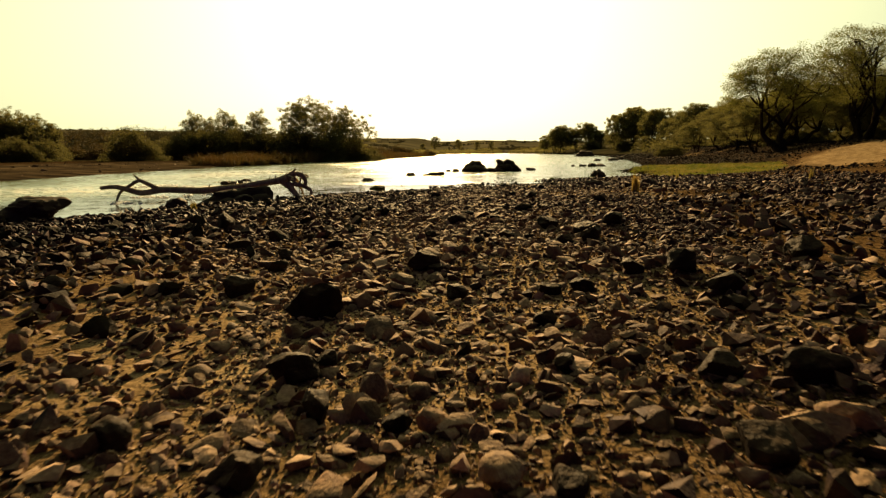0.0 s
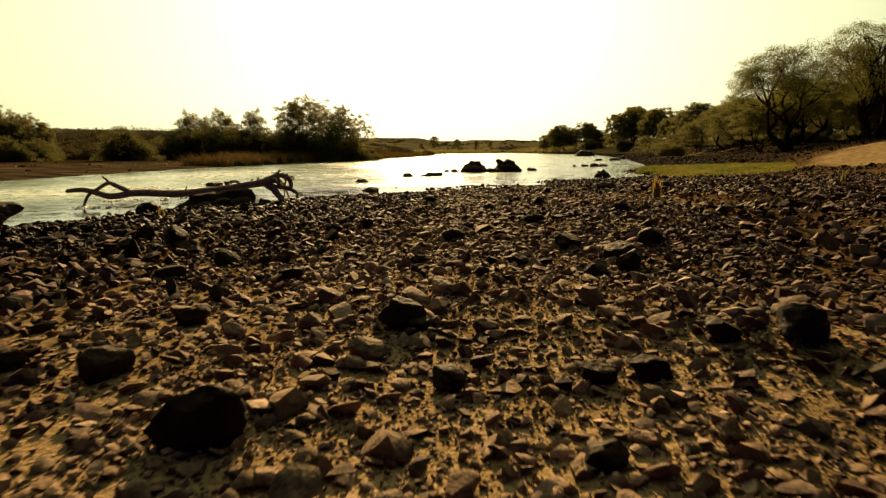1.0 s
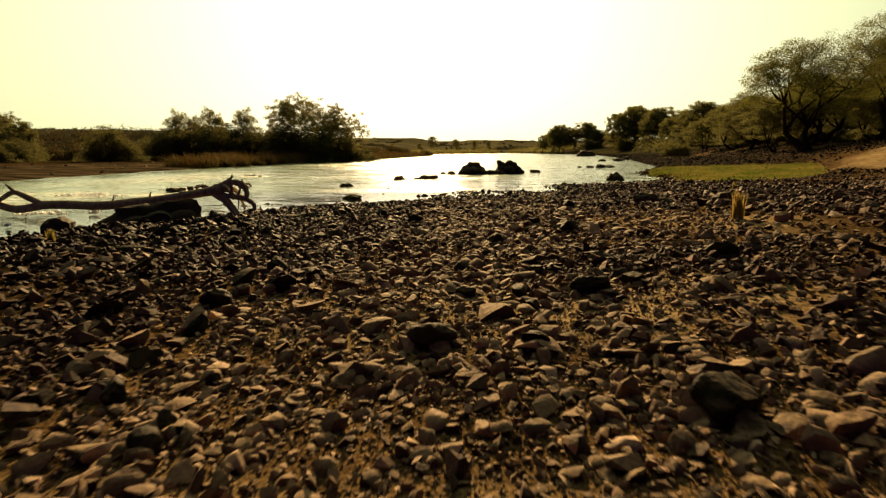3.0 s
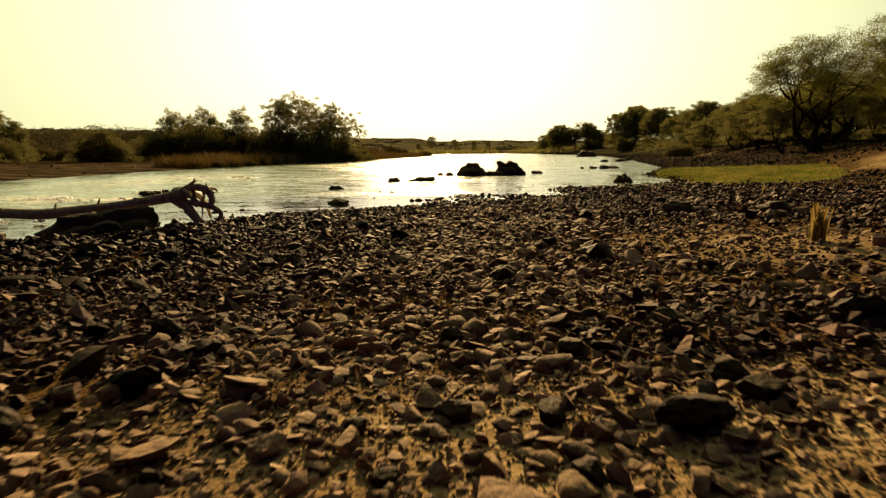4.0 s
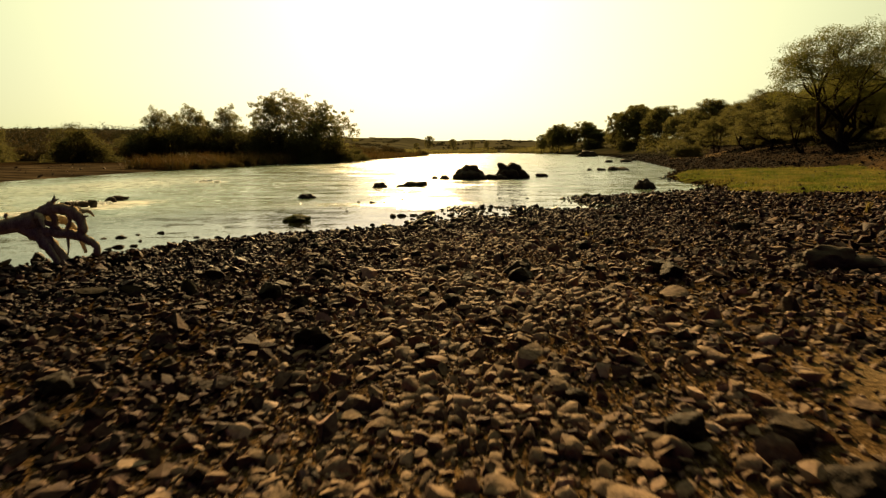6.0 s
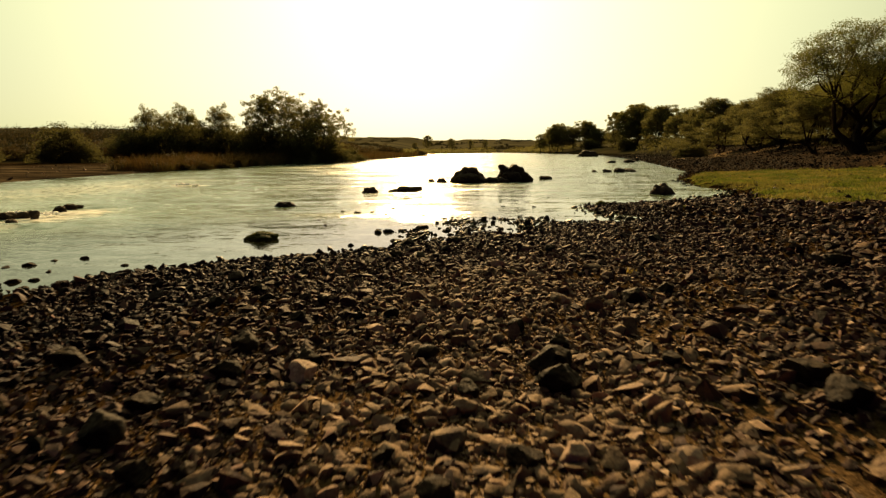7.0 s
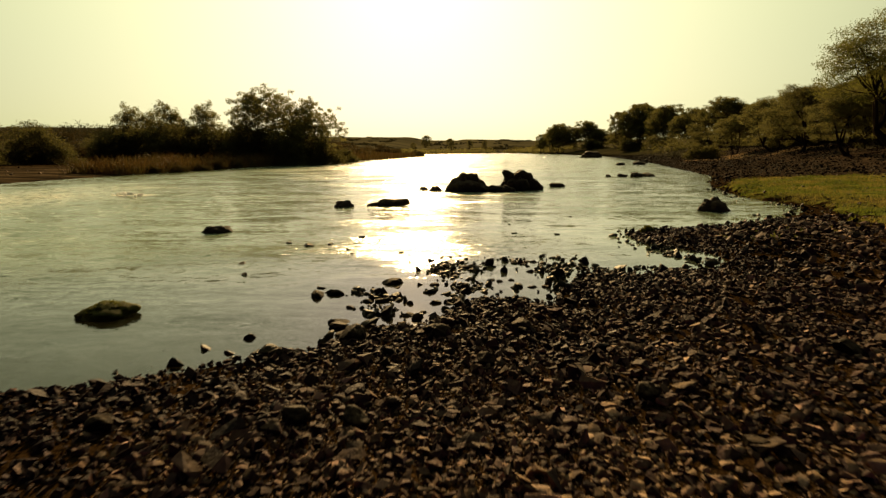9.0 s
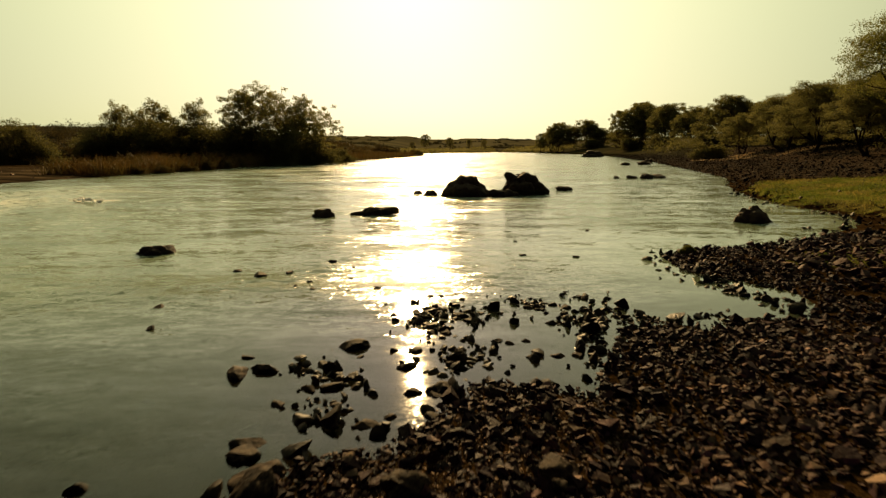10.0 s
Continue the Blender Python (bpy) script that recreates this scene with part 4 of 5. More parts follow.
COBBLES_RIFFLE = [(1.87, 27.15, 0.16), (1.98, 27.07, 0.13), (2.02, 26.53, 0.17), (2.27, 27.15, 0.15), (2.56, 27.54, 0.13), (1.91, 25.52, 0.14), (1.69, 25.49, 0.09), (2.08, 25.52, 0.12),
                  (1.73, 24.88, 0.14), (0.91, 24.66, 0.12), (1.12, 26.79, 0.22), (-2.19, 27.18, 0.15), (-1.89, 26.34, 0.11), (-1.59, 28.95, 0.23), (-2.01, 29.28, 0.13), (-0.8, 30.0, 0.21),
                  (-3.91, 31.02, 0.62), (2.23, 32.14, 0.11), (2.2, 30.61, 0.13), (3.04, 30.44, 0.13), (3.93, 33.79, 0.12), (-5.26, 21.47, 0.16), (-5.04, 21.64, 0.2), (-4.48, 21.14, 0.13),
                  (-4.51, 20.5, 0.2), (-4.31, 20.6, 0.16), (-4.94, 22.0, 0.11), (-4.61, 22.19, 0.18), (-3.73, 21.62, 0.14), (-4.13, 20.12, 0.16), (-3.9, 20.49, 0.13), (-3.68, 20.83, 0.12)]
COBBLES_SAND = [(0.06, 4.35, 0.11), (1.36, 5.67, 0.18), (0.95, 5.91, 0.07), (-0.7, 6.05, 0.18), (-0.95, 6.13, 0.11), (1.12, 6.28, 0.1), (0.18, 6.28, 0.12), (1.71, 6.45, 0.29),
                (-0.4, 6.81, 0.15), (-0.42, 6.99, 0.12), (0.87, 7.63, 0.14), (-2.54, 7.88, 0.22), (-2.92, 8.05, 0.23), (0.95, 8.33, 0.13), (0.42, 8.35, 0.09), (-0.23, 8.42, 0.09),
                (1.31, 8.58, 0.21), (0.3, 8.68, 0.1), (0.92, 8.74, 0.14), (0.6, 8.78, 0.13), (1.61, 8.79, 0.15), (-0.73, 8.86, 0.09), (1.59, 9.0, 0.16), (-0.6, 9.07, 0.19),
                (2.53, 9.73, 0.29), (0.26, 12.13, 0.07), (-1.0, 12.18, 0.19), (1.84, 12.39, 0.2), (1.21, 13.14, 0.11), (1.54, 13.32, 0.1)]
COBBLES_BANK = [(-1.15, 13.61, 0.2), (-0.73, 13.88, 0.17), (0.57, 13.93, 0.13), (0.72, 14.99, 0.14), (-0.37, 15.23, 0.16), (-0.18, 15.23, 0.12), (1.04, 15.26, 0.15), (0.52, 15.32, 0.11),
                (-0.7, 15.6, 0.23), (0.56, 15.62, 0.12), (-0.71, 15.99, 0.16), (2.45, 16.0, 0.21), (0.86, 16.08, 0.15), (-0.46, 16.4, 0.2), (1.98, 16.45, 0.15), (-1.59, 16.84, 0.26),
                (3.0, 16.99, 0.12), (0.31, 17.78, 0.13), (0.07, 17.79, 0.13), (-0.4, 17.82, 0.18), (-0.33, 18.42, 0.17), (2.62, 18.47, 0.17), (-1.28, 18.49, 0.17), (-0.51, 18.52, 0.17),
                (-0.88, 18.66, 0.18), (1.07, 19.0, 0.13), (-1.09, 19.12, 0.17), (-1.86, 19.36, 0.22), (4.73, 19.56, 0.29), (2.4, 20.82, 0.14)]
COBBLES_DAMP = [(-0.5, 22.86, 0.17)]
COBBLES_GLINT = [(0.11, 28.12, 0.13), (0.8, 27.66, 0.13), (0.55, 27.55, 0.08), (0.45, 27.6, 0.07), (1.07, 27.81, 0.08), (0.42, 26.83, 0.08), (1.22, 26.61, 0.19),
                 (1.01, 25.32, 0.13), (-0.41, 29.56, 0.08), (-0.31, 28.73, 0.06), (-0.82, 28.54, 0.1), (-0.69, 28.1, 0.07), (-0.96, 28.3, 0.07), (-1.24, 29.15, 0.14)]
BROWN_STONES = [(0.56, 1.68, 0.16), (1.38, 1.86, 0.14), (1.56, 1.94, 0.14), (0.67, 2.45, 0.12), (0.6, 4.52, 0.12), (-0.59, 4.57, 0.12), (-0.25, 4.7, 0.14), (0.38, 5.24, 0.14),
                (0.91, 5.61, 0.1), (0.36, 5.65, 0.11), (0.25, 5.79, 0.09), (0.05, 8.56, 0.13)]
BROWN_STONES_BANK = [(1.05, 8.57, 0.1), (-0.84, 9.03, 0.13), (0.64, 9.39, 0.14), (0.6, 11.36, 0.08), (0.45, 11.43, 0.07), (1.17, 15.04, 0.1), (1.61, 15.21, 0.12), (1.23, 15.27, 0.13),
                     (0.83, 15.84, 0.13), (-0.01, 16.32, 0.2), (-0.09, 18.21, 0.18), (0.19, 18.61, 0.12), (0.46, 23.64, 0.14)]
rng = np.random.default_rng(11)


def cobble_mesh(seed):
    """A big rough cobble: broken faces, blunt edges and pitted skin, about 1 across."""
    r = np.random.default_rng(seed)
    bm = bmesh.new()
    bmesh.ops.create_icosphere(bm, subdivisions=4, radius=1)
    planes = r.normal(size=(11, 3))
    planes /= np.linalg.norm(planes, axis=1)[:, None]
    cutoff = r.uniform(0.3, 0.5, 11)
    shape = np.array([1.0, r.uniform(0.65, 0.9), r.uniform(0.55, 0.8)])
    shift = Vector(r.uniform(-30, 30, 3))
    for w in bm.verts:
        c = np.array(w.co)
        d = 0.56
        for n, k in zip(planes, cutoff):
            if n @ c > 0.3:
                d = min(d, k / (n @ c))
        d *= 1 + 0.09 * noise.noise(Vector(c * 2.2) + shift) + 0.045 * noise.noise(Vector(c * 5) + shift) + 0.025 * noise.noise(Vector(c * 12) + shift)
        w.co = Vector(c * d * shape)
    me = bpy.data.meshes.new("cobble")
    bm.to_mesh(me)
    bm.free()
    me.materials.append(M_COBBLE)
    me.polygons.foreach_set("use_smooth", np.full(len(me.polygons), True))
    me.set_sharp_from_angle(angle=radians(30))
    return me


cobble_meshes = [cobble_mesh(200 + k) for k in range(9)]
brown_meshes = [me.copy() for me in cobble_meshes]
for me in brown_meshes:
    me.materials[0] = M_STONE
for places, wet, words in ((COBBLES, False, "dark angular basalt cobble lying on the sandy gravel"), (COBBLES_FAR, False, "dark angular basalt cobble lying on the stony bank"),
                           (COBBLES_SAND, False, "dark broken cobble half bedded in sandy gravel"),
                           (COBBLES_BANK, False, "dark broken cobble half bedded in the stony bank"),
                           (COBBLES_DAMP, False, "dark damp cobble half bedded among damp stones"),
                           (BROWN_STONES, None, "brown angular stone with a dusty top painted sunlit tan on the gravel"), (BROWN_STONES_BANK, None, "brown angular stone with a dusty top painted sunlit tan on the bank"),
                           (COBBLES_SHORE, False, "dark damp cobble among the stones near the water"), (COBBLES_WET, True, "wet dark cobble standing out of the shallow water"),
                           (COBBLES_RIFFLE, True, "wet dark cobble standing out of the shallow water"), (COBBLES_GLINT, True, "small wet dark cobble in sunlit shallow water")):
    for x, y, w in places:
        me = (brown_meshes if wet is None else cobble_meshes)[int(rng.integers(0, 9))]
        ob = new("cobble", me)
        s = w * rng.uniform(0.84, 1.0)
        z = float(height(x, y)[0])
        lift, flat = 0.25 * s, 1.0
        if wet:
            z, lift, flat = 0.0, -0.02 * s, 0.7 if s < 0.4 else 0.42
        ob.matrix_world = pose(x, y, z + lift, rng.uniform(-14, 14), rng.uniform(-14, 14), rng.uniform(0, 360)) @ Matrix.Diagonal((s, s, s * flat, 1))
        tagged(ob, words, "stone", "brown stones on the river bank" if wet is None else "dark cobbles on the river bank")

# ---- driftwood log with its root plate ----
rng = np.random.default_rng(5)
log = new("driftwood_log")
tagged(log, "bleached bare driftwood trunk with upturned roots, resting on a boulder", "driftwood")


def limb(name, pts, radii, sides=12, label="", rough=0.018):
    """A smooth limb through a few points."""
    pts = np.asarray(pts, float)
    t = np.linspace(0, len(pts) - 1, (len(pts) - 1) * 4 + 1)
    i = np.clip(t.astype(int), 0, len(pts) - 2)
    u = (t - i)[:, None]
    prev, nxt = pts[np.maximum(i - 1, 0)], pts[np.minimum(i + 2, len(pts) - 1)]
    a, b = pts[i], pts[i + 1]
    p = 0.5 * (2 * a + (b - prev) * u + (2 * prev - 5 * a + 4 * b - nxt) * u ** 2 + (3 * a - prev - 3 * b + nxt) * u ** 3)
    r = np.interp(t, np.arange(len(radii)) * (len(pts) - 1) / (len(radii) - 1), radii)
    v, f = join_quads([tube(p, r, sides, True, rough, rng)])
    return mesh_object(name, v, f, M_DRIFT, log, True, label)


limb("trunk", [(-4.55, 18.66, .62), (-4.8, 18.6, .57), (-5.28, 18.48, .49), (-5.77, 18.36, .42), (-6.36, 18.21, .36), (-6.92, 18.07, .32),
               (-7.49, 17.9, .36), (-8.02, 17.76, .36)], [.125, .098, .09, .09, .094, .097, .092, .09], 14)
limb("branch", [(-7.9, 17.78, .36), (-8.36, 17.66, .29), (-8.77, 17.56, .42), (-9.04, 17.49, .47), (-9.34, 17.41, .44)], [.085, .08, .07, .06, .05])
limb("branch", [(-7.95, 17.77, .4), (-8.24, 17.69, .57), (-8.4, 17.65, .63), (-8.62, 17.6, .5), (-8.87, 17.53, .32), (-9.01, 17.5, .02), (-9.2, 17.45, -.3)],
     [.07, .055, .05, .045, .04, .03, .02])
limb("twig", [(-8.36, 17.66, .62), (-8.44, 17.64, .72), (-8.53, 17.62, .81)], [.04, .03, .012], 8)
for x, z in ((-7.45, .36), (-5.9, .5), (-6.6, .42)):
    limb("snag", [(x, 18.1 + (x + 6.42) * .25, z), (x + .05, 18.07 + (x + 6.42) * .25, z + .1)], [.025, .01], 6)
for x, dz, dx, r in ((-5.5, .1, -.12, .016), (-5.36, .08, .16, .02), (-5.02, .12, .05, .022), (-4.86, .13, .04, .025)):
    z0 = np.interp(x, [-6, -5.27, -4.5], [.44, .5, .66])
    limb("snag", [(x, 18.48 + (x + 5.27) * .25, z0 + .08), (x + dx * .5, 18.47 + (x + 5.27) * .25, z0 + dz), (x + dx, 18.46 + (x + 5.27) * .25, z0 + dz - .02)], [r, r * .8, r * .4], 6, rough=0.1)


def root(pts, first, last):
    """One root, thinning from the first radius to the last."""
    limb("root", pts, list(np.linspace(first, last, len(pts))), 10, rough=0.13)


root([(-4.75, 18.61, 0.58), (-4.59, 18.65, 0.66), (-4.44, 18.69, 0.75), (-4.34, 18.71, 0.83)], 0.096, 0.045)
root([(-4.37, 18.71, 0.8), (-4.32, 18.72, 0.87), (-4.3, 18.72, 0.93)], 0.036, 0.009)
root([(-4.34, 18.71, 0.85), (-4.26, 18.73, 0.89)], 0.0224, 0.0075)
root([(-4.44, 18.7, 0.75), (-4.27, 18.74, 0.77), (-4.12, 18.77, 0.71), (-4.04, 18.79, 0.6), (-4.03, 18.79, 0.47), (-4.09, 18.78, 0.4)], 0.076, 0.0562)
root([(-4.13, 18.76, 0.73), (-4.1, 18.77, 0.84)], 0.0304, 0.009)
root([(-4.06, 18.78, 0.66), (-3.94, 18.8, 0.66)], 0.0256, 0.0075)
root([(-4.04, 18.79, 0.5), (-3.97, 18.8, 0.48)], 0.0256, 0.009)
root([(-4.68, 18.63, 0.56), (-4.5, 18.67, 0.42), (-4.36, 18.7, 0.24), (-4.22, 18.74, 0.04), (-4.12, 18.76, -0.1)], 0.1, 0.06)
root([(-4.55, 18.68, 0.5), (-4.42, 18.62, 0.34), (-4.3, 18.6, 0.16), (-4.2, 18.6, 0)], 0.056, 0.03)
root([(-4.52, 18.68, 0.48), (-4.3, 18.73, 0.45), (-4.12, 18.77, 0.42), (-3.97, 18.8, 0.35), (-3.88, 18.82, 0.26), (-3.88, 18.82, 0.16)], 0.072, 0.0375)
root([(-4.39, 18.71, 0.76), (-4.32, 18.72, 0.62), (-4.38, 18.71, 0.46)], 0.044, 0.0375)
root([(-4.2, 18.75, 0.74), (-4.16, 18.76, 0.6), (-4.23, 18.75, 0.45)], 0.0256, 0.0263)
root([(-4.52, 18.68, 0.6), (-4.37, 18.71, 0.57), (-4.27, 18.73, 0.49)], 0.048, 0.0263)
root([(-4.21, 18.75, 0.43), (-4.2, 18.75, 0.3), (-4.22, 18.75, 0.17)], 0.0192, 0.009)
root([(-4.5, 18.74, 0.62), (-4.36, 18.95, 0.6), (-4.26, 19.05, 0.42), (-4.18, 19.08, 0.15)], 0.064, 0.0225)
root([(-4.45, 18.6, 0.68), (-4.33, 18.46, 0.67), (-4.26, 18.38, 0.56)], 0.052, 0.0112)
root([(-4.1, 18.77, 0.7), (-4.02, 18.92, 0.72), (-3.97, 18.98, 0.64)], 0.04, 0.009)


# ---- left bank: bushes, willows and reeds ----
def where(bearing, away):
    """A place ahead of the start of the walk, by sideways slope and distance."""
    return 0.45 + bearing * away, 0.25 + away


tr = tree("willow_tree", 301, 8.7, 9.6, M_BARK, M_OLIVE, 420, 90, 0.18, trunks=4, clear=0.14, flat=1.5, open_=0.75, thick=0.015, clump=0.026, rise=0.16)
plant(tr, *where(-0.232, 99), 20)
tagged(tr, "tall grey-green willow with several stems on the far bank", "tree", "trees on the far bank")
side = tree("willow_tree", 302, 7.0, 7.0, M_BARK, M_OLIVE, 260, 34, 0.22, trunks=3, clear=0.12, flat=1.1, open_=0.6, lean=0.16, thick=0.016, clump=0.026, rise=0.16)
plant(side, *where(-0.163, 97), 0)
tagged(side, "leaning open-branched willow beside the water", "tree", "trees on the far bank")
ob = again(side, *where(-0.193, 100), 140, 1.15)
thin = tree("willow_tree", 303, 7.4, 4.8, M_BARK, M_OLIVE, 190, 40, 0.22, trunks=2, clear=0.16, flat=1.5, open_=0.8, thick=0.018, clump=0.045, rise=0.16)
plant(thin, *where(-0.312, 103), 0)
tagged(thin, "slender grey-green willow on the far bank", "tree", "trees on the far bank")
for slope, away, turn, s in ((-0.367, 104, 90, 1.02), (-0.415, 106, 200, 1.0), (-0.39, 108, 30, 0.9), (-0.345, 107, 260, 0.72), (-0.335, 104, 10, 0.6), (-0.275, 104, 80, 0.62)):
    again(thin, *where(slope, away), turn, s)
tagged(again(tr, *where(-0.715, 90), 75, 0.8), "broad grey-green tree on the sandy far bank", "tree", "trees on the far bank")
again(tr, *where(-0.675, 93), 150, 0.72)
again(side, *where(-0.78, 84), 190, 1.1)

sh = bush("bush", 310, 4.2, 9.4, M_THICKET, 380, 56, 0.2, 5.5)
plant(sh, *where(-0.515, 88), 0)
tagged(sh, "wide dark green bush on the sandy far bank", "bush", "bushes on the far bank")
for slope, away, turn, s in ((-0.43, 100, 40, .95), (-0.39, 101, 170, 1.1), (-0.345, 100, 60, 1.15), (-0.3, 99, 200, 1.05), (-0.27, 98, 80, 1.0), (-0.245, 95, 10, 1.05), (-0.205, 93, 120, 1.0), (-0.165, 94, 10, .8),
                             (-0.70, 80, 20, .7), (-0.66, 84, 170, .65), (-0.46, 110, 20, .8), (-0.76, 82, 20, .8), (-0.135, 108, 20, .5), (-0.70, 90, 200, 1.3), (-0.655, 94, 100, 1.15), (-0.735, 88, 300, 1.3)):
    again(sh, *where(slope, away), turn, s)
dry = bush("bush", 311, 2.2, 6.5, M_RUST, 240, 50, 0.17, 4.5)
plant(dry, *where(-0.60, 108), 0)
tagged(dry, "dry yellow-brown bush on the far bank", "bush", "bushes on the far bank")
for slope, away, turn, s in ((-0.56, 106, 40, 1.1), (-0.64, 109, 170, 1.0), (-0.48, 106, 60, 1.1), (-0.455, 100, 90, .9), (-0.09, 190, 30, 1.3), (-0.045, 192, 80, .9), (-0.12, 150, 60, .8)):
    again(dry, *where(slope, away), turn, s)

rng = np.random.default_rng(21)


def bank_strip(y0, y1, off0, off1, n):
    """Places on the left bank between two distances from its edge."""
    ys_ = rng.uniform(y0, y1, n)
    line = np.array(LEFT_SHORE[::-1])
    x = np.interp(ys_, line[:, 1], line[:, 0])
    return np.column_stack([x - rng.uniform(off0, off1, n), ys_])


for slope, away, turn, s in ((-0.335, 66, 10, .22), (-0.31, 68, 80, .26), (-0.29, 72, 30, .24), (-0.275, 76, 150, .3), (-0.262, 80, 60, .28), (-0.25, 84, 200, .32), (-0.235, 88, 20, .3), (-0.222, 90, 100, .34), (-0.205, 92, 280, .3)):
    tagged(again(dry, *where(slope, away), turn, s, 1.5), "low brown bush among the reeds at the water's edge", "bush", "bushes on the far bank")
p = bank_strip(62, 118, 0.3, 4.5, 13000)
p = p[waves(p, 7, 4) + rng.normal(size=len(p)) * 0.3 > -0.55]
v, f = blades(on_ground(p, -0.05), 1.1 + 0.4 * waves(p, 6, 12), np.full(len(p), 0.026), 0.5, rng)
tagged(mesh_object("reed_bed", v, f, M_REED, smooth=False), "bed of brown-green reeds along the far water's edge", "reeds", kind="stuff")
p = bank_strip(118, 186, 0.2, 14, 9000)
v, f = blades(on_ground(p, -0.05), 1.0 + 0.4 * waves(p, 12, 13), np.full(len(p), 0.06), 0.35, rng)
tagged(mesh_object("reed_bed", v, f, M_REED, smooth=False), "low dry reeds on the far river spit", "reeds", kind="stuff")


def brush_field(name, label, count, area, high, wide, leaf, seed, per=26, size=0.4, edge=3):
    """Far scrub that nobody could count: many low leafy clumps in one mesh."""
    r = np.random.default_rng(seed)
    x0, x1, y0, y1 = area
    p = np.column_stack([r.uniform(x0, x1, count), r.uniform(y0, y1, count)])
    p = p[~inside_river(p) & (to_segments(p, RIVER, np.roll(RIVER, -1, 0)) > edge)]
    c = on_ground(p)
    h = high * r.uniform(0.5, 1.3, len(p))
    k = 12
    u = r.normal(size=(len(p), k, 3))
    u /= np.linalg.norm(u, axis=2)[..., None]
    u[..., 2] = np.abs(u[..., 2])
    ends = (c[:, None] + u * np.stack([h * wide, h * wide, h * 0.85], 1)[:, None] * r.uniform(0.4, 1, (len(p), k, 1))).reshape(-1, 3)
    v, f = leaves(ends, (h.mean() * 0.22,) * 3, per // 4, size, r)
    return tagged(mesh_object(name, v, f, leaf, smooth=False), label, "scrub", kind="stuff")


brush_field("ridge_scrub", "dense dry thorn scrub over the low ridge", 1500, (-190, -38, 112, 175), 2.0, 1.0, M_BRUSH, 31, 36, 0.28)
brush_field("ridge_scrub", "yellow-brown dry scrub below the low ridge", 350, (-120, -38, 104, 135), 1.6, 0.9, M_RUST, 32, 44, 0.26)
brush_field("far_scrub", "distant bushes on the far plain", 420, (-160, 130, 412, 500), 1.7, 2.6, M_BRUSH, 33, 28, 0.9)
brush_field("far_scrub", "distant scrub on the low hills at the horizon", 420, (-600, 650, 560, 860), 1.6, 3.5, M_BRUSH, 34, 20, 1.8)
brush_field("far_scrub", "bushes behind the river spit", 160, (-80, -20, 190, 330), 2.3, 1.0, M_RUST, 35, 28, 0.8)

brush_field("far_scrub", "dense bushes along the far end of the river", 420, (-30, 60, 300, 425), 1.8, 1.3, M_OLIVE, 37, 20, 1.0, 0.3)

# ---- right bank: acacias near, woodland further off ----
ac = tree("acacia_tree", 401, 9.6, 10.0, M_BARK, M_ACACIA, 520, 115, 0.1, clump=0.034, pad=0.75, trunks=2, clear=0.2, flat=0.8, open_=0.55, lean=0.1, thick=0.026)
plant(ac, 29.6, 58.6, 0)
tagged(ac, "spreading green acacia with dark forked trunks on the bank", "tree", "acacias on the bank")
ac2 = tree("acacia_tree", 402, 10.5, 11.0, M_BARK, M_ACACIA, 440, 110, 0.104, clump=0.034, pad=0.75, trunks=3, clear=0.2, flat=0.9, open_=0.55, lean=0.12, thick=0.026)
plant(ac2, 35.9, 57.5, 0)
tagged(ac2, "tall dense acacia with crooked trunks on the bank", "tree", "acacias on the bank")
for kind_, x, y, turn, s in ((ac2, 41.5, 54, 130, 0.95), (ac, 39.5, 65, 210, 0.9), (ac, 46.5, 66, 20, 0.85), (ac2, 38, 72, 70, 0.72), (ac2, 50, 58, 70, 0.95), (ac2, 34.8, 68, 250, 0.6), (ac, 33, 64.5, 300, 0.66)):
    again(kind_, x, y, turn, s)
round_ac = tree("acacia_tree", 405, 6.4, 8.0, M_BARK, M_WOODLAND, 280, 210, 0.115, clump=0.042, pad=0.75, trunks=2, clear=0.1, flat=1.0, open_=0.7, lean=0.06, thick=0.03)
plant(round_ac, 34.6, 80.0, 40)
tagged(round_ac, "round olive-green acacia with low hanging branches", "tree", "acacias on the bank")
for x, y, turn, s in ((37.2, 90, 150, 0.95), (42.5, 84, 260, 1.05), (43, 96, 20, 1.0), (37.5, 101, 80, 0.8), (31.2, 67, 200, 0.8), (38.5, 62, 310, 0.7), (42.5, 70, 120, 0.9), (37.5, 76, 90, 0.85), (47, 76, 10, 1.0)):
    again(round_ac, x, y, turn, s)
rb = tree("woodland_tree", 403, 12.0, 14.0, M_BARK, M_WOODLAND, 420, 100, 0.28, trunks=2, clear=0.05, flat=1.0, open_=0.7, thick=0.02)
plant(rb, 46.0, 127.0, 0, 0.72)
tagged(rb, "rounded leafy tree in the woodland along the bank", "tree", "woodland along the bank")
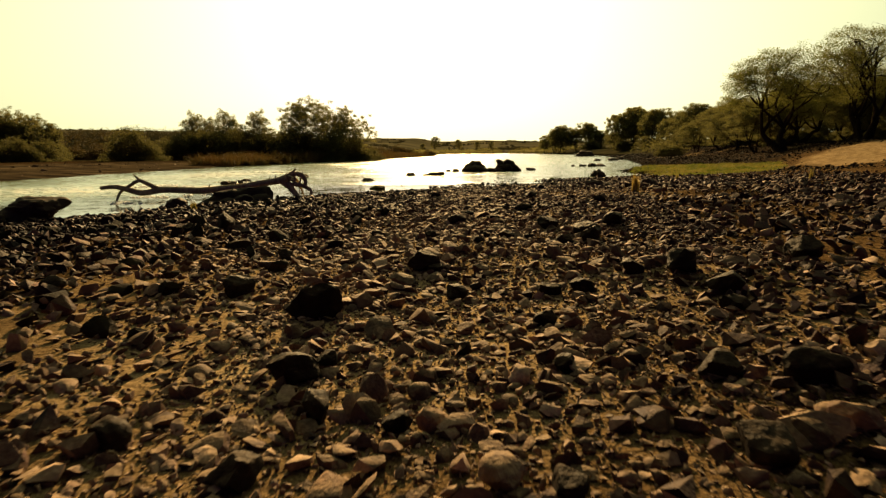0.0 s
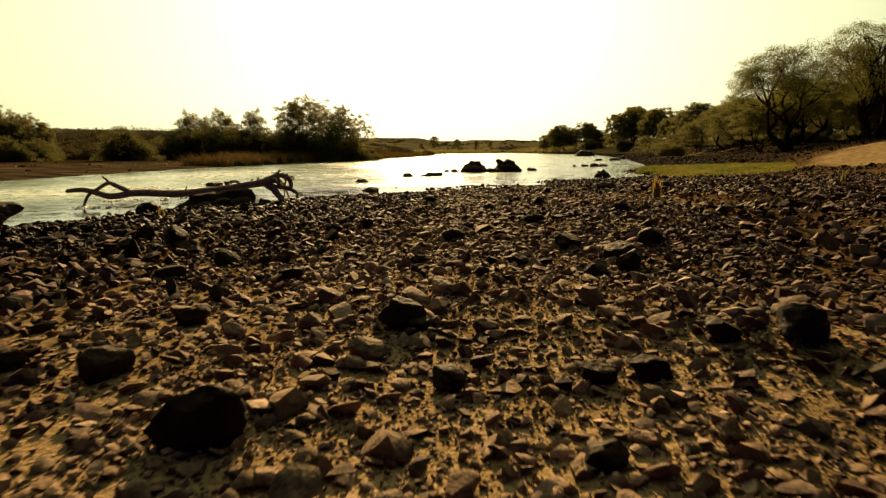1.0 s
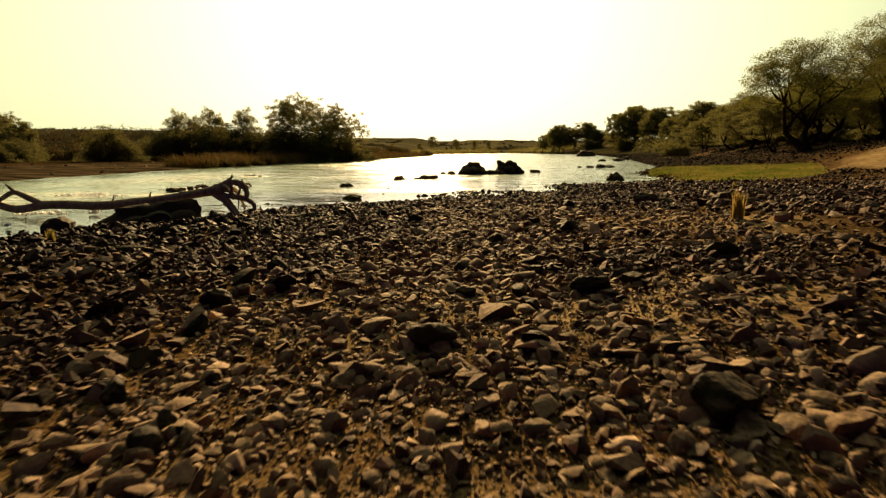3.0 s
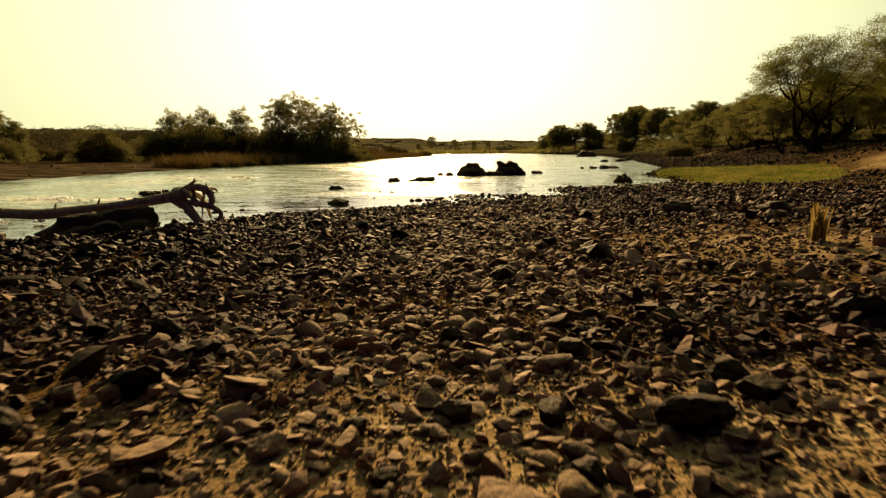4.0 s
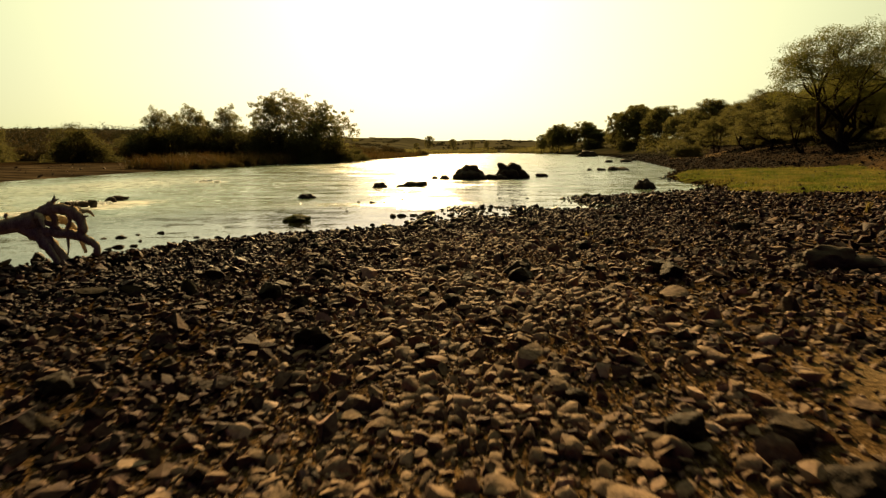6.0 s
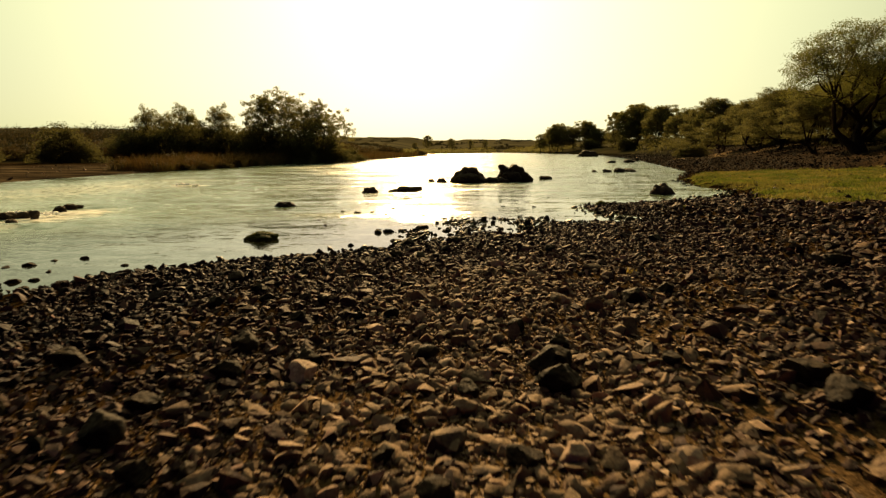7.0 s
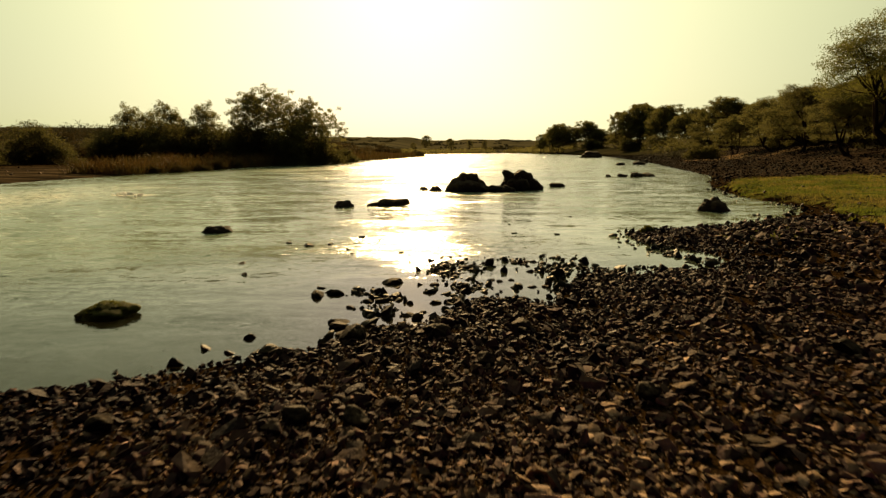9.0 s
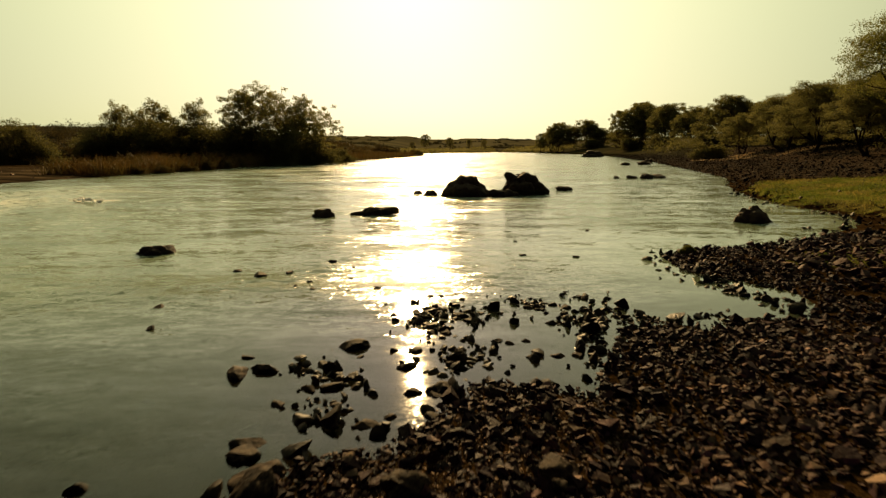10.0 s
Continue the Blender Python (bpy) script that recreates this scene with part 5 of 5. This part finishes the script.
for slope, away, turn, s, q in ((0.34, 185, 80, .95, 1), (0.318, 200, 200, 1.12, 1), (0.285, 215, 30, 1.15, 1.0), (0.27, 222, 300, 1.2, 1.05), (0.247, 240, 150, 0.75, .8), (0.41, 150, 40, .8, 1),
                                (0.43, 125, 190, .6, 1), (0.455, 110, 100, .64, 1), (0.495, 105, 10, .62, 1), (0.54, 100, 250, .68, 1), (0.585, 95, 300, .75, 1), (0.64, 95, 30, .8, 1),
                                (0.69, 92, 140, .8, 1), (0.75, 90, 80, .85, 1), (0.40, 175, 330, .95, 1), (0.44, 160, 60, .9, 1), (0.195, 285, 60, 1.1, 1), (0.165, 290, 160, 1.15, 1),
                                (0.22, 280, 260, .95, .8), (0.145, 300, 10, .85, 1)):
    again(rb, *where(slope, away), turn, s, q, 1.3 * s)
sp = tree("woodland_tree", 404, 12.5, 9.0, M_BARK, M_OLIVE, 220, 70, 0.3, trunks=1, clear=0.25, flat=1.3, open_=0.6, thick=0.02)
plant(sp, *where(0.135, 306), 0, 0.7)
tagged(sp, "slender open-crowned tree at the river bend", "tree", "woodland along the bank")
for slope, away, turn, s in ((0.275, 224, 80, 1.15), (0.245, 226, 20, 1.0), (-0.035, 430, 30, .85), (-0.0, 440, 200, .7), (0.03, 440, 90, .55), (0.052, 420, 10, .5), (-0.055, 450, 10, .5)):
    again(sp, *where(slope, away), turn, s)
thicket = bush("bush", 312, 3.4, 8.0, M_THICKET, 320, 60, 0.19, 5.0)
plant(thicket, *where(0.475, 98), 70, 0.9)
tagged(thicket, "dense dark brown-green bush under the woodland trees", "bush", "bushes on the bank")
for slope, away, turn, s, kind_ in ((0.43, 96, 20, 0.8, thicket), (0.56, 96, 10, 0.8, thicket), (0.355, 140, 10, 1.1, thicket), (0.30, 192, 10, 1.2, thicket), (0.26, 212, 10, 1.1, thicket),
                                    (0.44, 104, 120, 0.7, thicket), (0.53, 92, 330, 0.7, thicket), (0.60, 86, 90, 0.75, thicket), (0.66, 72, 10, 0.7, thicket), (0.33, 102, 150, 0.6, thicket),
                                    (0.74, 92, 190, 0.9, thicket), (0.21, 272, 40, 1.3, thicket), (0.65, 100, 80, 0.8, thicket)):
    tagged(again(kind_, *where(slope, away), turn, s), "dense dark brown-green bush under the woodland trees", "bush", "bushes on the bank")
brush_field("woodland_scrub", "dark undergrowth behind the acacias", 420, (48, 150, 96, 180), 3.0, 1.0, M_THICKET, 36, 28, 0.5)

# ---- grass on the waterside mat, straw tufts, river weed ----
rng = np.random.default_rng(51)
p = jittered(5, 30, 26, 62, 0.075, rng)
p = p[in_green(p) & ~inside_river(p)]
p = p[waves(p, 1.3, 45) + rng.normal(size=len(p)) * 0.4 > -0.3]
p = p[rng.permutation(len(p))[:26000]]
v, f = blades(on_ground(p, -0.01), 0.08 + 0.04 * waves(p, 1.2, 46), np.full(len(p), 0.012), 0.7, rng)
tagged(mesh_object("grass_mat", v, f, M_GRASS, smooth=False), "short bright green grass mat beside the water", "grass", kind="stuff")
q = jittered(8, 27, 27.5, 52, 0.42, rng)
d = turf_depth(q)
q = q[(d > -0.02) & ~inside_river(q) & (rng.random(len(q)) < 0.06 + 0.5 * np.exp(-np.maximum(d, 0) / 0.09) * step(-q[:, 1], -44, -36))]
mat_stones = q
p = jittered(8, 27, 27.5, 52, 0.16, rng)
d = turf_depth(p)
p = p[(d > 0.0) & ~inside_river(p) & (rng.random(len(p)) < 0.16 * np.exp(-d / 0.05) + 0.25 * (waves(p, 1.8, 53) > 0.55))]
tuft_at = np.repeat(p, 5, 0) + rng.normal(size=(len(p) * 5, 2)) * 0.05
v, f = blades(on_ground(tuft_at, -0.01), 0.15 + 0.05 * waves(tuft_at, 1.5, 54), np.full(len(tuft_at), 0.014), 0.8, rng)
tagged(mesh_object("grass_clumps", v, f, M_GRASS, smooth=False), "taller green grass clumps along the edge of the waterside mat", "grass", kind="stuff")
for x, y, tall, n in ((-5.4, 14.1, 0.22, 60), (3.82, 12.42, 0.32, 110), (9.4, 16.6, 0.34, 40), (2.6, 19.5, 0.1, 20), (7.7, 21.5, 0.2, 30)):
    q = np.column_stack([rng.normal(x, 0.022, n), rng.normal(y, 0.022, n)])
    v, f = blades(on_ground(q, -0.02), np.full(n, tall), np.full(n, 0.009), 0.1, rng)
    tagged(mesh_object("grass_tuft", v, f, M_STRAW, smooth=False), "yellow straw grass tuft growing between stones", "grass", "straw tufts on the bank")
for x, y, w, turn in ((-2.6, 24.2, 0.62, 25), (4.9, 30.7, 0.3, 0)):
    ob = boulder("weedy_rock", x, y, w, w * 0.85, 0.14, int(90 + x * 3), 0.4, 2, turn, material=M_ALGAE, z=0.0, set_knobs=WEEDY)
    tagged(ob, "low rock covered in green river weed in the shallows", "rock")
    n = 500
    a, r = rng.uniform(0, 6.28, n), rng.uniform(0, 1, n) ** 0.5
    c, s = math.cos(radians(turn)), math.sin(radians(turn))
    lx, ly = np.cos(a) * r * w * 0.46, np.sin(a) * r * w * 0.4
    q = np.column_stack([lx, ly, (0.12 + 0.04 * lx / w) * (1 - r ** 2) + 0.0 - ob.location.z])
    v, f = blades(q, np.full(n, 0.035), np.full(n, 0.005), 1.0, rng)
    mesh_object("weed", v, f, M_ALGAE, ob, False, "wet green weed strands")

# ---- the stony bank ----
rng = np.random.default_rng(71)
PEBBLE = [worn_stone(rng, 8, rng.uniform(0.46, 0.8), 0.0, rng.choice([0.0, 0.1, 0.25])) if k % 2 else hull_stone(rng, 13, rng.uniform(0.46, 0.8), 0.05, rng.choice([0.0, 0.1, 0.25])) for k in range(48)]
GRIT = [hull_stone(rng, 7, rng.uniform(0.5, 0.8)) for _ in range(24)]
WORN = [worn_stone(rng, 9, rng.uniform(0.42, 0.75), 0.06, rng.choice([0.0, 0.1, 0.2]), rng.choice([0.22, 0.3, 0.38])) for _ in range(40)]
ROUND = [hull_stone(rng, 10, rng.uniform(0.38, 0.72), 0.0, rng.choice([0.0, 0.1, 0.25])) for _ in range(48)]
LUMPY = [worn_stone(rng, 9, rng.uniform(0.6, 0.9), 0.0, 0.0, 0.3) for _ in range(24)]
ROUGH = [hull_stone(rng, 8, rng.uniform(0.45, 0.8)) for _ in range(24)]


def stone_field(name, label, p, size, sink, shapes, tilt, material, sharp=52):
    z = height(p[:, 0], p[:, 1])
    places = np.column_stack([p, z + size * (0.28 - sink)])
    v, f = scatter(shapes, places, size, rng, tilt)
    ob = mesh_object(name, v, f, material, smooth=True)
    ob.data.set_sharp_from_angle(angle=radians(sharp))
    return tagged(ob, label, "gravel", kind="stuff")


def bank_only(p, lo=0.0, hi=99.0):
    d = to_segments(p, RIVER[:N_RIGHT - 1], RIVER[1:N_RIGHT])
    return p[~inside_river(p) & (d > lo) & (d < hi) & ~in_green(p)]


def stone_sizes(n, median, spread, top):
    return np.minimum(median * np.exp(rng.normal(0, spread, n)), top)


# the bank under the walk, smaller and denser near it
def damp_ones(p):
    shore = to_segments(p, RIVER[:N_RIGHT - 1], RIVER[1:N_RIGHT]) + rng.normal(size=len(p)) * 0.8 + waves(p, 3, 65) * 0.8 < 3.6 + 6.0 * step(-p[:, 0], -0.5, 1.1) * (0.6 + 0.4 * step(p[:, 1], 8, 13))
    basalt = np.hypot((p[:, 0] - 9) / 5.5, (p[:, 1] - 19) / 6) + rng.normal(size=len(p)) * 0.3 + waves(p, 2, 66) * 0.2 < 0.9
    patch = np.hypot((p[:, 0] - 2.1) / 1.0, (p[:, 1] - 9.7) / 0.9) + rng.normal(size=len(p)) * 0.25 + waves(p, 1.5, 67) * 0.25 < 0.85
    hollow = (p[:, 0] + rng.normal(size=len(p)) * 0.3 + waves(p, 1.4, 73) * 0.5 < 0.05) & (p[:, 1] > 9.4 + waves(p, 2.0, 74)) & (rng.random(len(p)) < 0.75)
    sandy = np.hypot((p[:, 0] - 3.5) / 1.7, (p[:, 1] - 12.5) / 2.0) < 1 + 0.3 * waves(p, 0.7, 70)
    aside = p[:, 0] + rng.normal(size=len(p)) * 0.7 + waves(p, 2.2, 64) * 0.6 > 1.65 + 0.075 * np.maximum(p[:, 1] - 4, 0)
    return shore | basalt | patch | hollow | (aside & ~sandy & (rng.random(len(p)) < 0.72))


def by_water(p):
    """Splits places into dry, damp and soaked ones, by how far the river is."""
    d = to_segments(p, RIVER[:N_RIGHT - 1], RIVER[1:N_RIGHT]) + rng.normal(size=len(p)) * 0.45 + waves(p, 1.7, 72) * 0.5
    damp, soaked = damp_ones(p), d < 1.2 + 4.0 * step(-p[:, 0], 0.6, 2.2)
    return (p[~damp & ~soaked], M_GRAVEL), (p[damp & ~soaked], M_DAMP), (p[soaked], M_SOAKED)


def crowd(p, keep):
    """Thins stones out where sand lies bare."""
    bare = waves(p, 2.4, 61) * 0.5 + waves(p, 0.8, 62) * 0.5
    for cx, cy, rx, ry in ((0.3, 3.6, 2.4, 2.6), (0.9, 8.45, 1.8, 1.0), (3.5, 12.5, 1.7, 2.0)):
        bare = np.maximum(bare, 0.9 * (np.hypot((p[:, 0] - cx) / rx, (p[:, 1] - cy) / ry) < 1 + 0.4 * waves(p, 0.7, 70)))
    keep = np.where(np.hypot((p[:, 0] - 3.5) / 1.7, (p[:, 1] - 12.5) / 2.0) < 0.7 + 0.3 * waves(p, 0.7, 70), 0.75, 1.0) * np.where(bare < 0.3, 1.0, keep) * (1 - 0.85 * step(p[:, 0], 9, 15))
    return p[rng.random(len(p)) < keep]


def near_walk(p):
    return np.abs(p[:, 0] - 0.6) < 1.7 + 0.12 * p[:, 1]


p = crowd(bank_only(jittered(-5, 7, 0.5, 33, 0.044, rng, 0.97)), 0.55)
p = p[near_walk(p)]
under_way = np.abs(p[:, 0] - 0.6) < 1.35
close, p = p[under_way], p[~under_way]
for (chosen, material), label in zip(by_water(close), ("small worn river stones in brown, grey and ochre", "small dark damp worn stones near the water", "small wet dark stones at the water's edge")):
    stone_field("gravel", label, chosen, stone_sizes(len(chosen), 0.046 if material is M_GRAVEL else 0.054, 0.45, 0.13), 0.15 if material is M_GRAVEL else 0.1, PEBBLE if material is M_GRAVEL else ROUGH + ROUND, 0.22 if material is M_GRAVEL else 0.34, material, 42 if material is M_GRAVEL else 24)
q = bank_only(jittered(-0.7, 2.0, 1.0, 24.5, 0.028, rng, 0.8))
stone_field("gravel", "fine brown grit between the river stones", q, stone_sizes(len(q), 0.022, 0.3, 0.04), 0.08, GRIT, 0.4, M_GRAVEL)
for (chosen, material), label in zip(by_water(p), ("small angular river stones in brown, grey and ochre", "dark damp river stones near the water", "wet dark angular stones at the water's edge")):
    stone_field("gravel", label, chosen, stone_sizes(len(chosen), 0.05 if material is M_GRAVEL else 0.055, 0.4, 0.13), 0.14 if material is M_GRAVEL else 0.1, ROUND, 0.24 if material is M_GRAVEL else 0.34, material, 52 if material is M_GRAVEL else 24)
p = crowd(bank_only(jittered(-5, 7, 0.5, 33, 0.16, rng, 0.9)), 0.7)
p = p[near_walk(p) & (waves(p, 1.9, 69) + rng.normal(size=len(p)) * 0.5 > -0.5)]
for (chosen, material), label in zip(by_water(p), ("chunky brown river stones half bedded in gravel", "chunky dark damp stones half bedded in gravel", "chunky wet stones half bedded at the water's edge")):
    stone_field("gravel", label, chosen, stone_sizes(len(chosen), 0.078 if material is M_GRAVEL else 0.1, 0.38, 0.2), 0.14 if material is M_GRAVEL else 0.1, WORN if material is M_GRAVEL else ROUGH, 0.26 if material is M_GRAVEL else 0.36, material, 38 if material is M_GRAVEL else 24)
p = crowd(bank_only(jittered(-10, 15, 0.4, 33, 0.09, rng, 0.95)), 0.55)
p = p[~near_walk(p) & (np.abs(p[:, 0] - 0.5) < 2.0 + 0.75 * p[:, 1])]
for (chosen, material), label in zip(by_water(p), ("angular river stones in brown, grey and ochre covering the bank", "dark damp river stones along the water's edge", "wet dark stones close along the water's edge")):
    stone_field("gravel", label, chosen, stone_sizes(len(chosen), 0.074 if material is M_GRAVEL else 0.09, 0.45, 0.24), 0.1, ROUND, 0.34, material)
p = bank_only(jittered(-6, -0.9, 2.5, 17, 0.5, rng, 0.95))
p = p[rng.random(len(p)) < 0.55]
stone_field("dark_stones", "big dark broken stones half bedded in gravel on the bank", p, stone_sizes(len(p), 0.16, 0.3, 0.27), 0.15, WORN, 0.3, M_FAR, 30)
p = bank_only(jittered(-11, 20, -8, 33, 0.2, rng, 0.9))
p = p[np.abs(p[:, 0] - 0.5) >= 2.0 + 0.75 * np.maximum(p[:, 1], 0)]
stone_field("gravel", "scattered brown river stones on the bank", p, stone_sizes(len(p), 0.1, 0.4, 0.3), 0.08, ROUGH, 0.28, M_GRAVEL)
stone_field("mat_stones", "dark stones lying on the grass mat and its muddy edge", mat_stones, stone_sizes(len(mat_stones), 0.12, 0.4, 0.22), 0.1, ROUND, 0.3, M_SOAKED, 38)
# stones at and under the water's edge
p = jittered(-9.5, 14, 10, 46, 0.15, rng)
d = to_segments(p, RIVER[:N_RIGHT - 1], RIVER[1:N_RIGHT])
p = p[inside_river(p) & (rng.random(len(p)) < 0.75 * np.exp(-d / 0.22) + 0.03 * np.exp(-d / 1.0)) & ~in_green(p)]
stone_field("shore_stones", "wet dark stones in the shallow water along the edge", p, stone_sizes(len(p), 0.095, 0.4, 0.19), -0.12, LUMPY, 0.4, M_WET)
# broken bars of stones standing in the shallows off the point
BARS = [[(0.67, 26.55), (0.81, 26.88), (1.04, 26.95), (1.29, 26.7)],
        [(0.73, 27.07), (0.97, 27.12), (1.19, 27.07)],
        [(0.81, 26.88), (1.02, 26.74), (1.22, 26.6)],
        [(0.86, 26.26), (0.97, 26.06)],
        [(1.09, 25.72), (1.26, 25.66), (1.26, 25.36)],
        [(1.02, 25.57), (0.99, 25.21)],
        [(1.79, 27.54), (2.02, 27.15), (2.35, 26.41), (2.73, 27.14), (2.56, 27.68)],
        [(2.35, 26.41), (2.29, 25.67), (2.29, 25.18)],
        [(2.7, 26.79), (3.18, 26.57), (3.89, 26.79)],
        [(4.47, 30.42), (4.51, 28.83), (4.4, 27.82), (4.81, 27.27)],
        [(5.13, 29.67), (5.88, 29.67)],
        [(4.47, 29.24), (4.98, 29.91), (5.82, 30.05)],
        [(-0.1, 25.18), (0.28, 24.87)],
        [(0.15, 24.46), (0.31, 24.24)]]
p = jittered(-0.8, 6, 22.8, 31.5, 0.07, rng)
bar = np.min([to_segments(p, np.array(b[:-1], float), np.array(b[1:], float)) for b in BARS], axis=0)
odds = 0.75 * np.exp(-(bar / 0.13) ** 2) + 0.1 * np.exp(-(bar / 0.35) ** 2)
p = p[inside_river(p) & (rng.random(len(p)) < odds * (1 + 0.6 * waves(p, 0.8, 68)))]
bar_places = p[:: 4]
p = np.delete(p, np.s_[:: 4], 0)
size = stone_sizes(len(p), 0.058, 0.38, 0.13)
v, f = scatter(LUMPY, np.column_stack([p, rng.uniform(0.0, 0.2, len(p)) * size]), size, rng, 0.35)
ob = mesh_object("shore_stones", v, f, M_WET)
ob.data.set_sharp_from_angle(angle=radians(48))
tagged(ob, "many small wet dark stones standing out of the shallows", "gravel", kind="stuff")
# the bank further off
p = bank_only(jittered(8, 75, 28, 175, 0.3, rng, 0.9), 0.0, 24)
p = p[(p[:, 1] > 33) | (p[:, 0] > 15)]
sandy = np.hypot((p[:, 0] - 25) / 7, (p[:, 1] - 37) / 5.5) < 1.0 + 0.3 * waves(p, 3, 63)
p = p[(~sandy | (rng.random(len(p)) < 0.015)) & (rng.random(len(p)) < np.clip(1.6 - (p[:, 1] - 30) / 130, 0.2, 1))]
stone_field("far_stones", "dark stones strewn over the further bank", p, stone_sizes(len(p), 0.125, 0.42, 0.4), 0.1, ROUGH, 0.3, M_FAR)
p = bank_strip(25, 75, 0.2, 22, 150)
stone_field("far_stones", "scattered dark stones on the sandy far bank", p, stone_sizes(len(p), 0.2, 0.5, 0.7), 0.14, ROUGH, 0.1, M_GRAVEL)

# single stones beside the walk
stone_meshes = []
for k in range(20):
    v, f = worn_stone(rng, 10, rng.uniform(0.42, 0.75), 0.06, rng.choice([0.0, 0.1, 0.2]), rng.choice([0.16, 0.24, 0.32]))
    ob = mesh_object("stone", v, f, M_STONE)
    ob.data.set_sharp_from_angle(angle=radians(34))
    stone_meshes.append(ob.data)
    bpy.data.objects.remove(ob)
damp_meshes = [me.copy() for me in stone_meshes]
for me in damp_meshes:
    me.materials[0] = M_DAMP_STONE
soaked_meshes = [me.copy() for me in stone_meshes]
for me in soaked_meshes:
    me.materials[0] = M_SOAKED_STONE
p = bank_only(jittered(-0.9, 2.3, 1.2, 22.5, 0.45, rng))
p = p[rng.permutation(len(p))[:170]]
for lot, meshes in zip(by_water(p), (stone_meshes, damp_meshes, soaked_meshes)):
    for x, y in lot[0]:
        s = float(stone_sizes(1, 0.105, 0.28, 0.17)[0])
        ob = new("stone", meshes[int(rng.integers(0, 20))])
        ob.parent = ground
        ob.matrix_basis = pose(x, y, float(height(x, y)[0]) + 0.2 * s, rng.uniform(-15, 15), rng.uniform(-15, 15), rng.uniform(0, 360)) @ Matrix.Diagonal((s, s, s, 1))

# stones of the bars off the point
wet_meshes = []
for v, f in LUMPY[:16]:
    ob = mesh_object("stone", v, f, M_WET_STONE)
    ob.data.set_sharp_from_angle(angle=radians(40))
    wet_meshes.append(ob.data)
    bpy.data.objects.remove(ob)
for x, y in bar_places:
    s = float(stone_sizes(1, 0.085, 0.42, 0.2)[0])
    ob = new("stone", wet_meshes[int(rng.integers(0, 16))])
    ob.parent = ground
    ob.matrix_basis = pose(x, y, rng.uniform(-0.08, 0.14) * s, rng.uniform(-20, 20), rng.uniform(-20, 20), rng.uniform(0, 360)) @ Matrix.Diagonal((s, s, s, 1))

# broken white water: a small standing wave and the crests of the riffle
rng = np.random.default_rng(91)
for label, line, wide, n in (("white foam on the crest of a small standing wave", [(-11.9, 41.9), (-11.2, 41.5), (-10.6, 41.3)], 0.12, 420),
                             ("broken white water on a crest of the riffle", [(-12.6, 25.8), (-11.7, 25.7), (-10.6, 25.1), (-9.9, 24.8)], 0.2, 700),
                             ("broken white water by the fallen log", [(-9.25, 18.9), (-8.7, 18.95), (-8.3, 19.0)], 0.1, 260),
                             ("broken white water near the bank", [(-8.8, 16.6), (-8.3, 16.75), (-8.0, 16.8)], 0.08, 220),
                             ("broken white water behind the boulder", [(-7.9, 19.4), (-7.4, 19.9), (-7.0, 20.4)], 0.08, 220),
                             ("broken white water behind riffle rocks", [(-10.3, 28.3), (-9.6, 28.5), (-8.9, 28.3)], 0.14, 260)):
    line = np.array(line)
    at = rng.uniform(0, len(line) - 1, n)
    k = np.minimum(at.astype(int), len(line) - 2)
    p = line[k] + (at - k)[:, None] * (line[k + 1] - line[k]) + rng.normal(size=(n, 2)) * wide * (0.5, 1)
    p = p[waves(p, 0.5, 92) + rng.normal(size=len(p)) * 0.4 > 0.0]
    size = stone_sizes(len(p), 0.085, 0.4, 0.2)
    v, f = scatter(ROUND, np.column_stack([p, 0.02 + 0.06 * np.exp(-((p - line.mean(0)) ** 2).sum(1) / 0.5) + rng.uniform(0, 0.03, len(p))]), size, rng, 0.3)
    tagged(mesh_object("white_water", v, f, M_FOAM), label, "foam", kind="stuff")
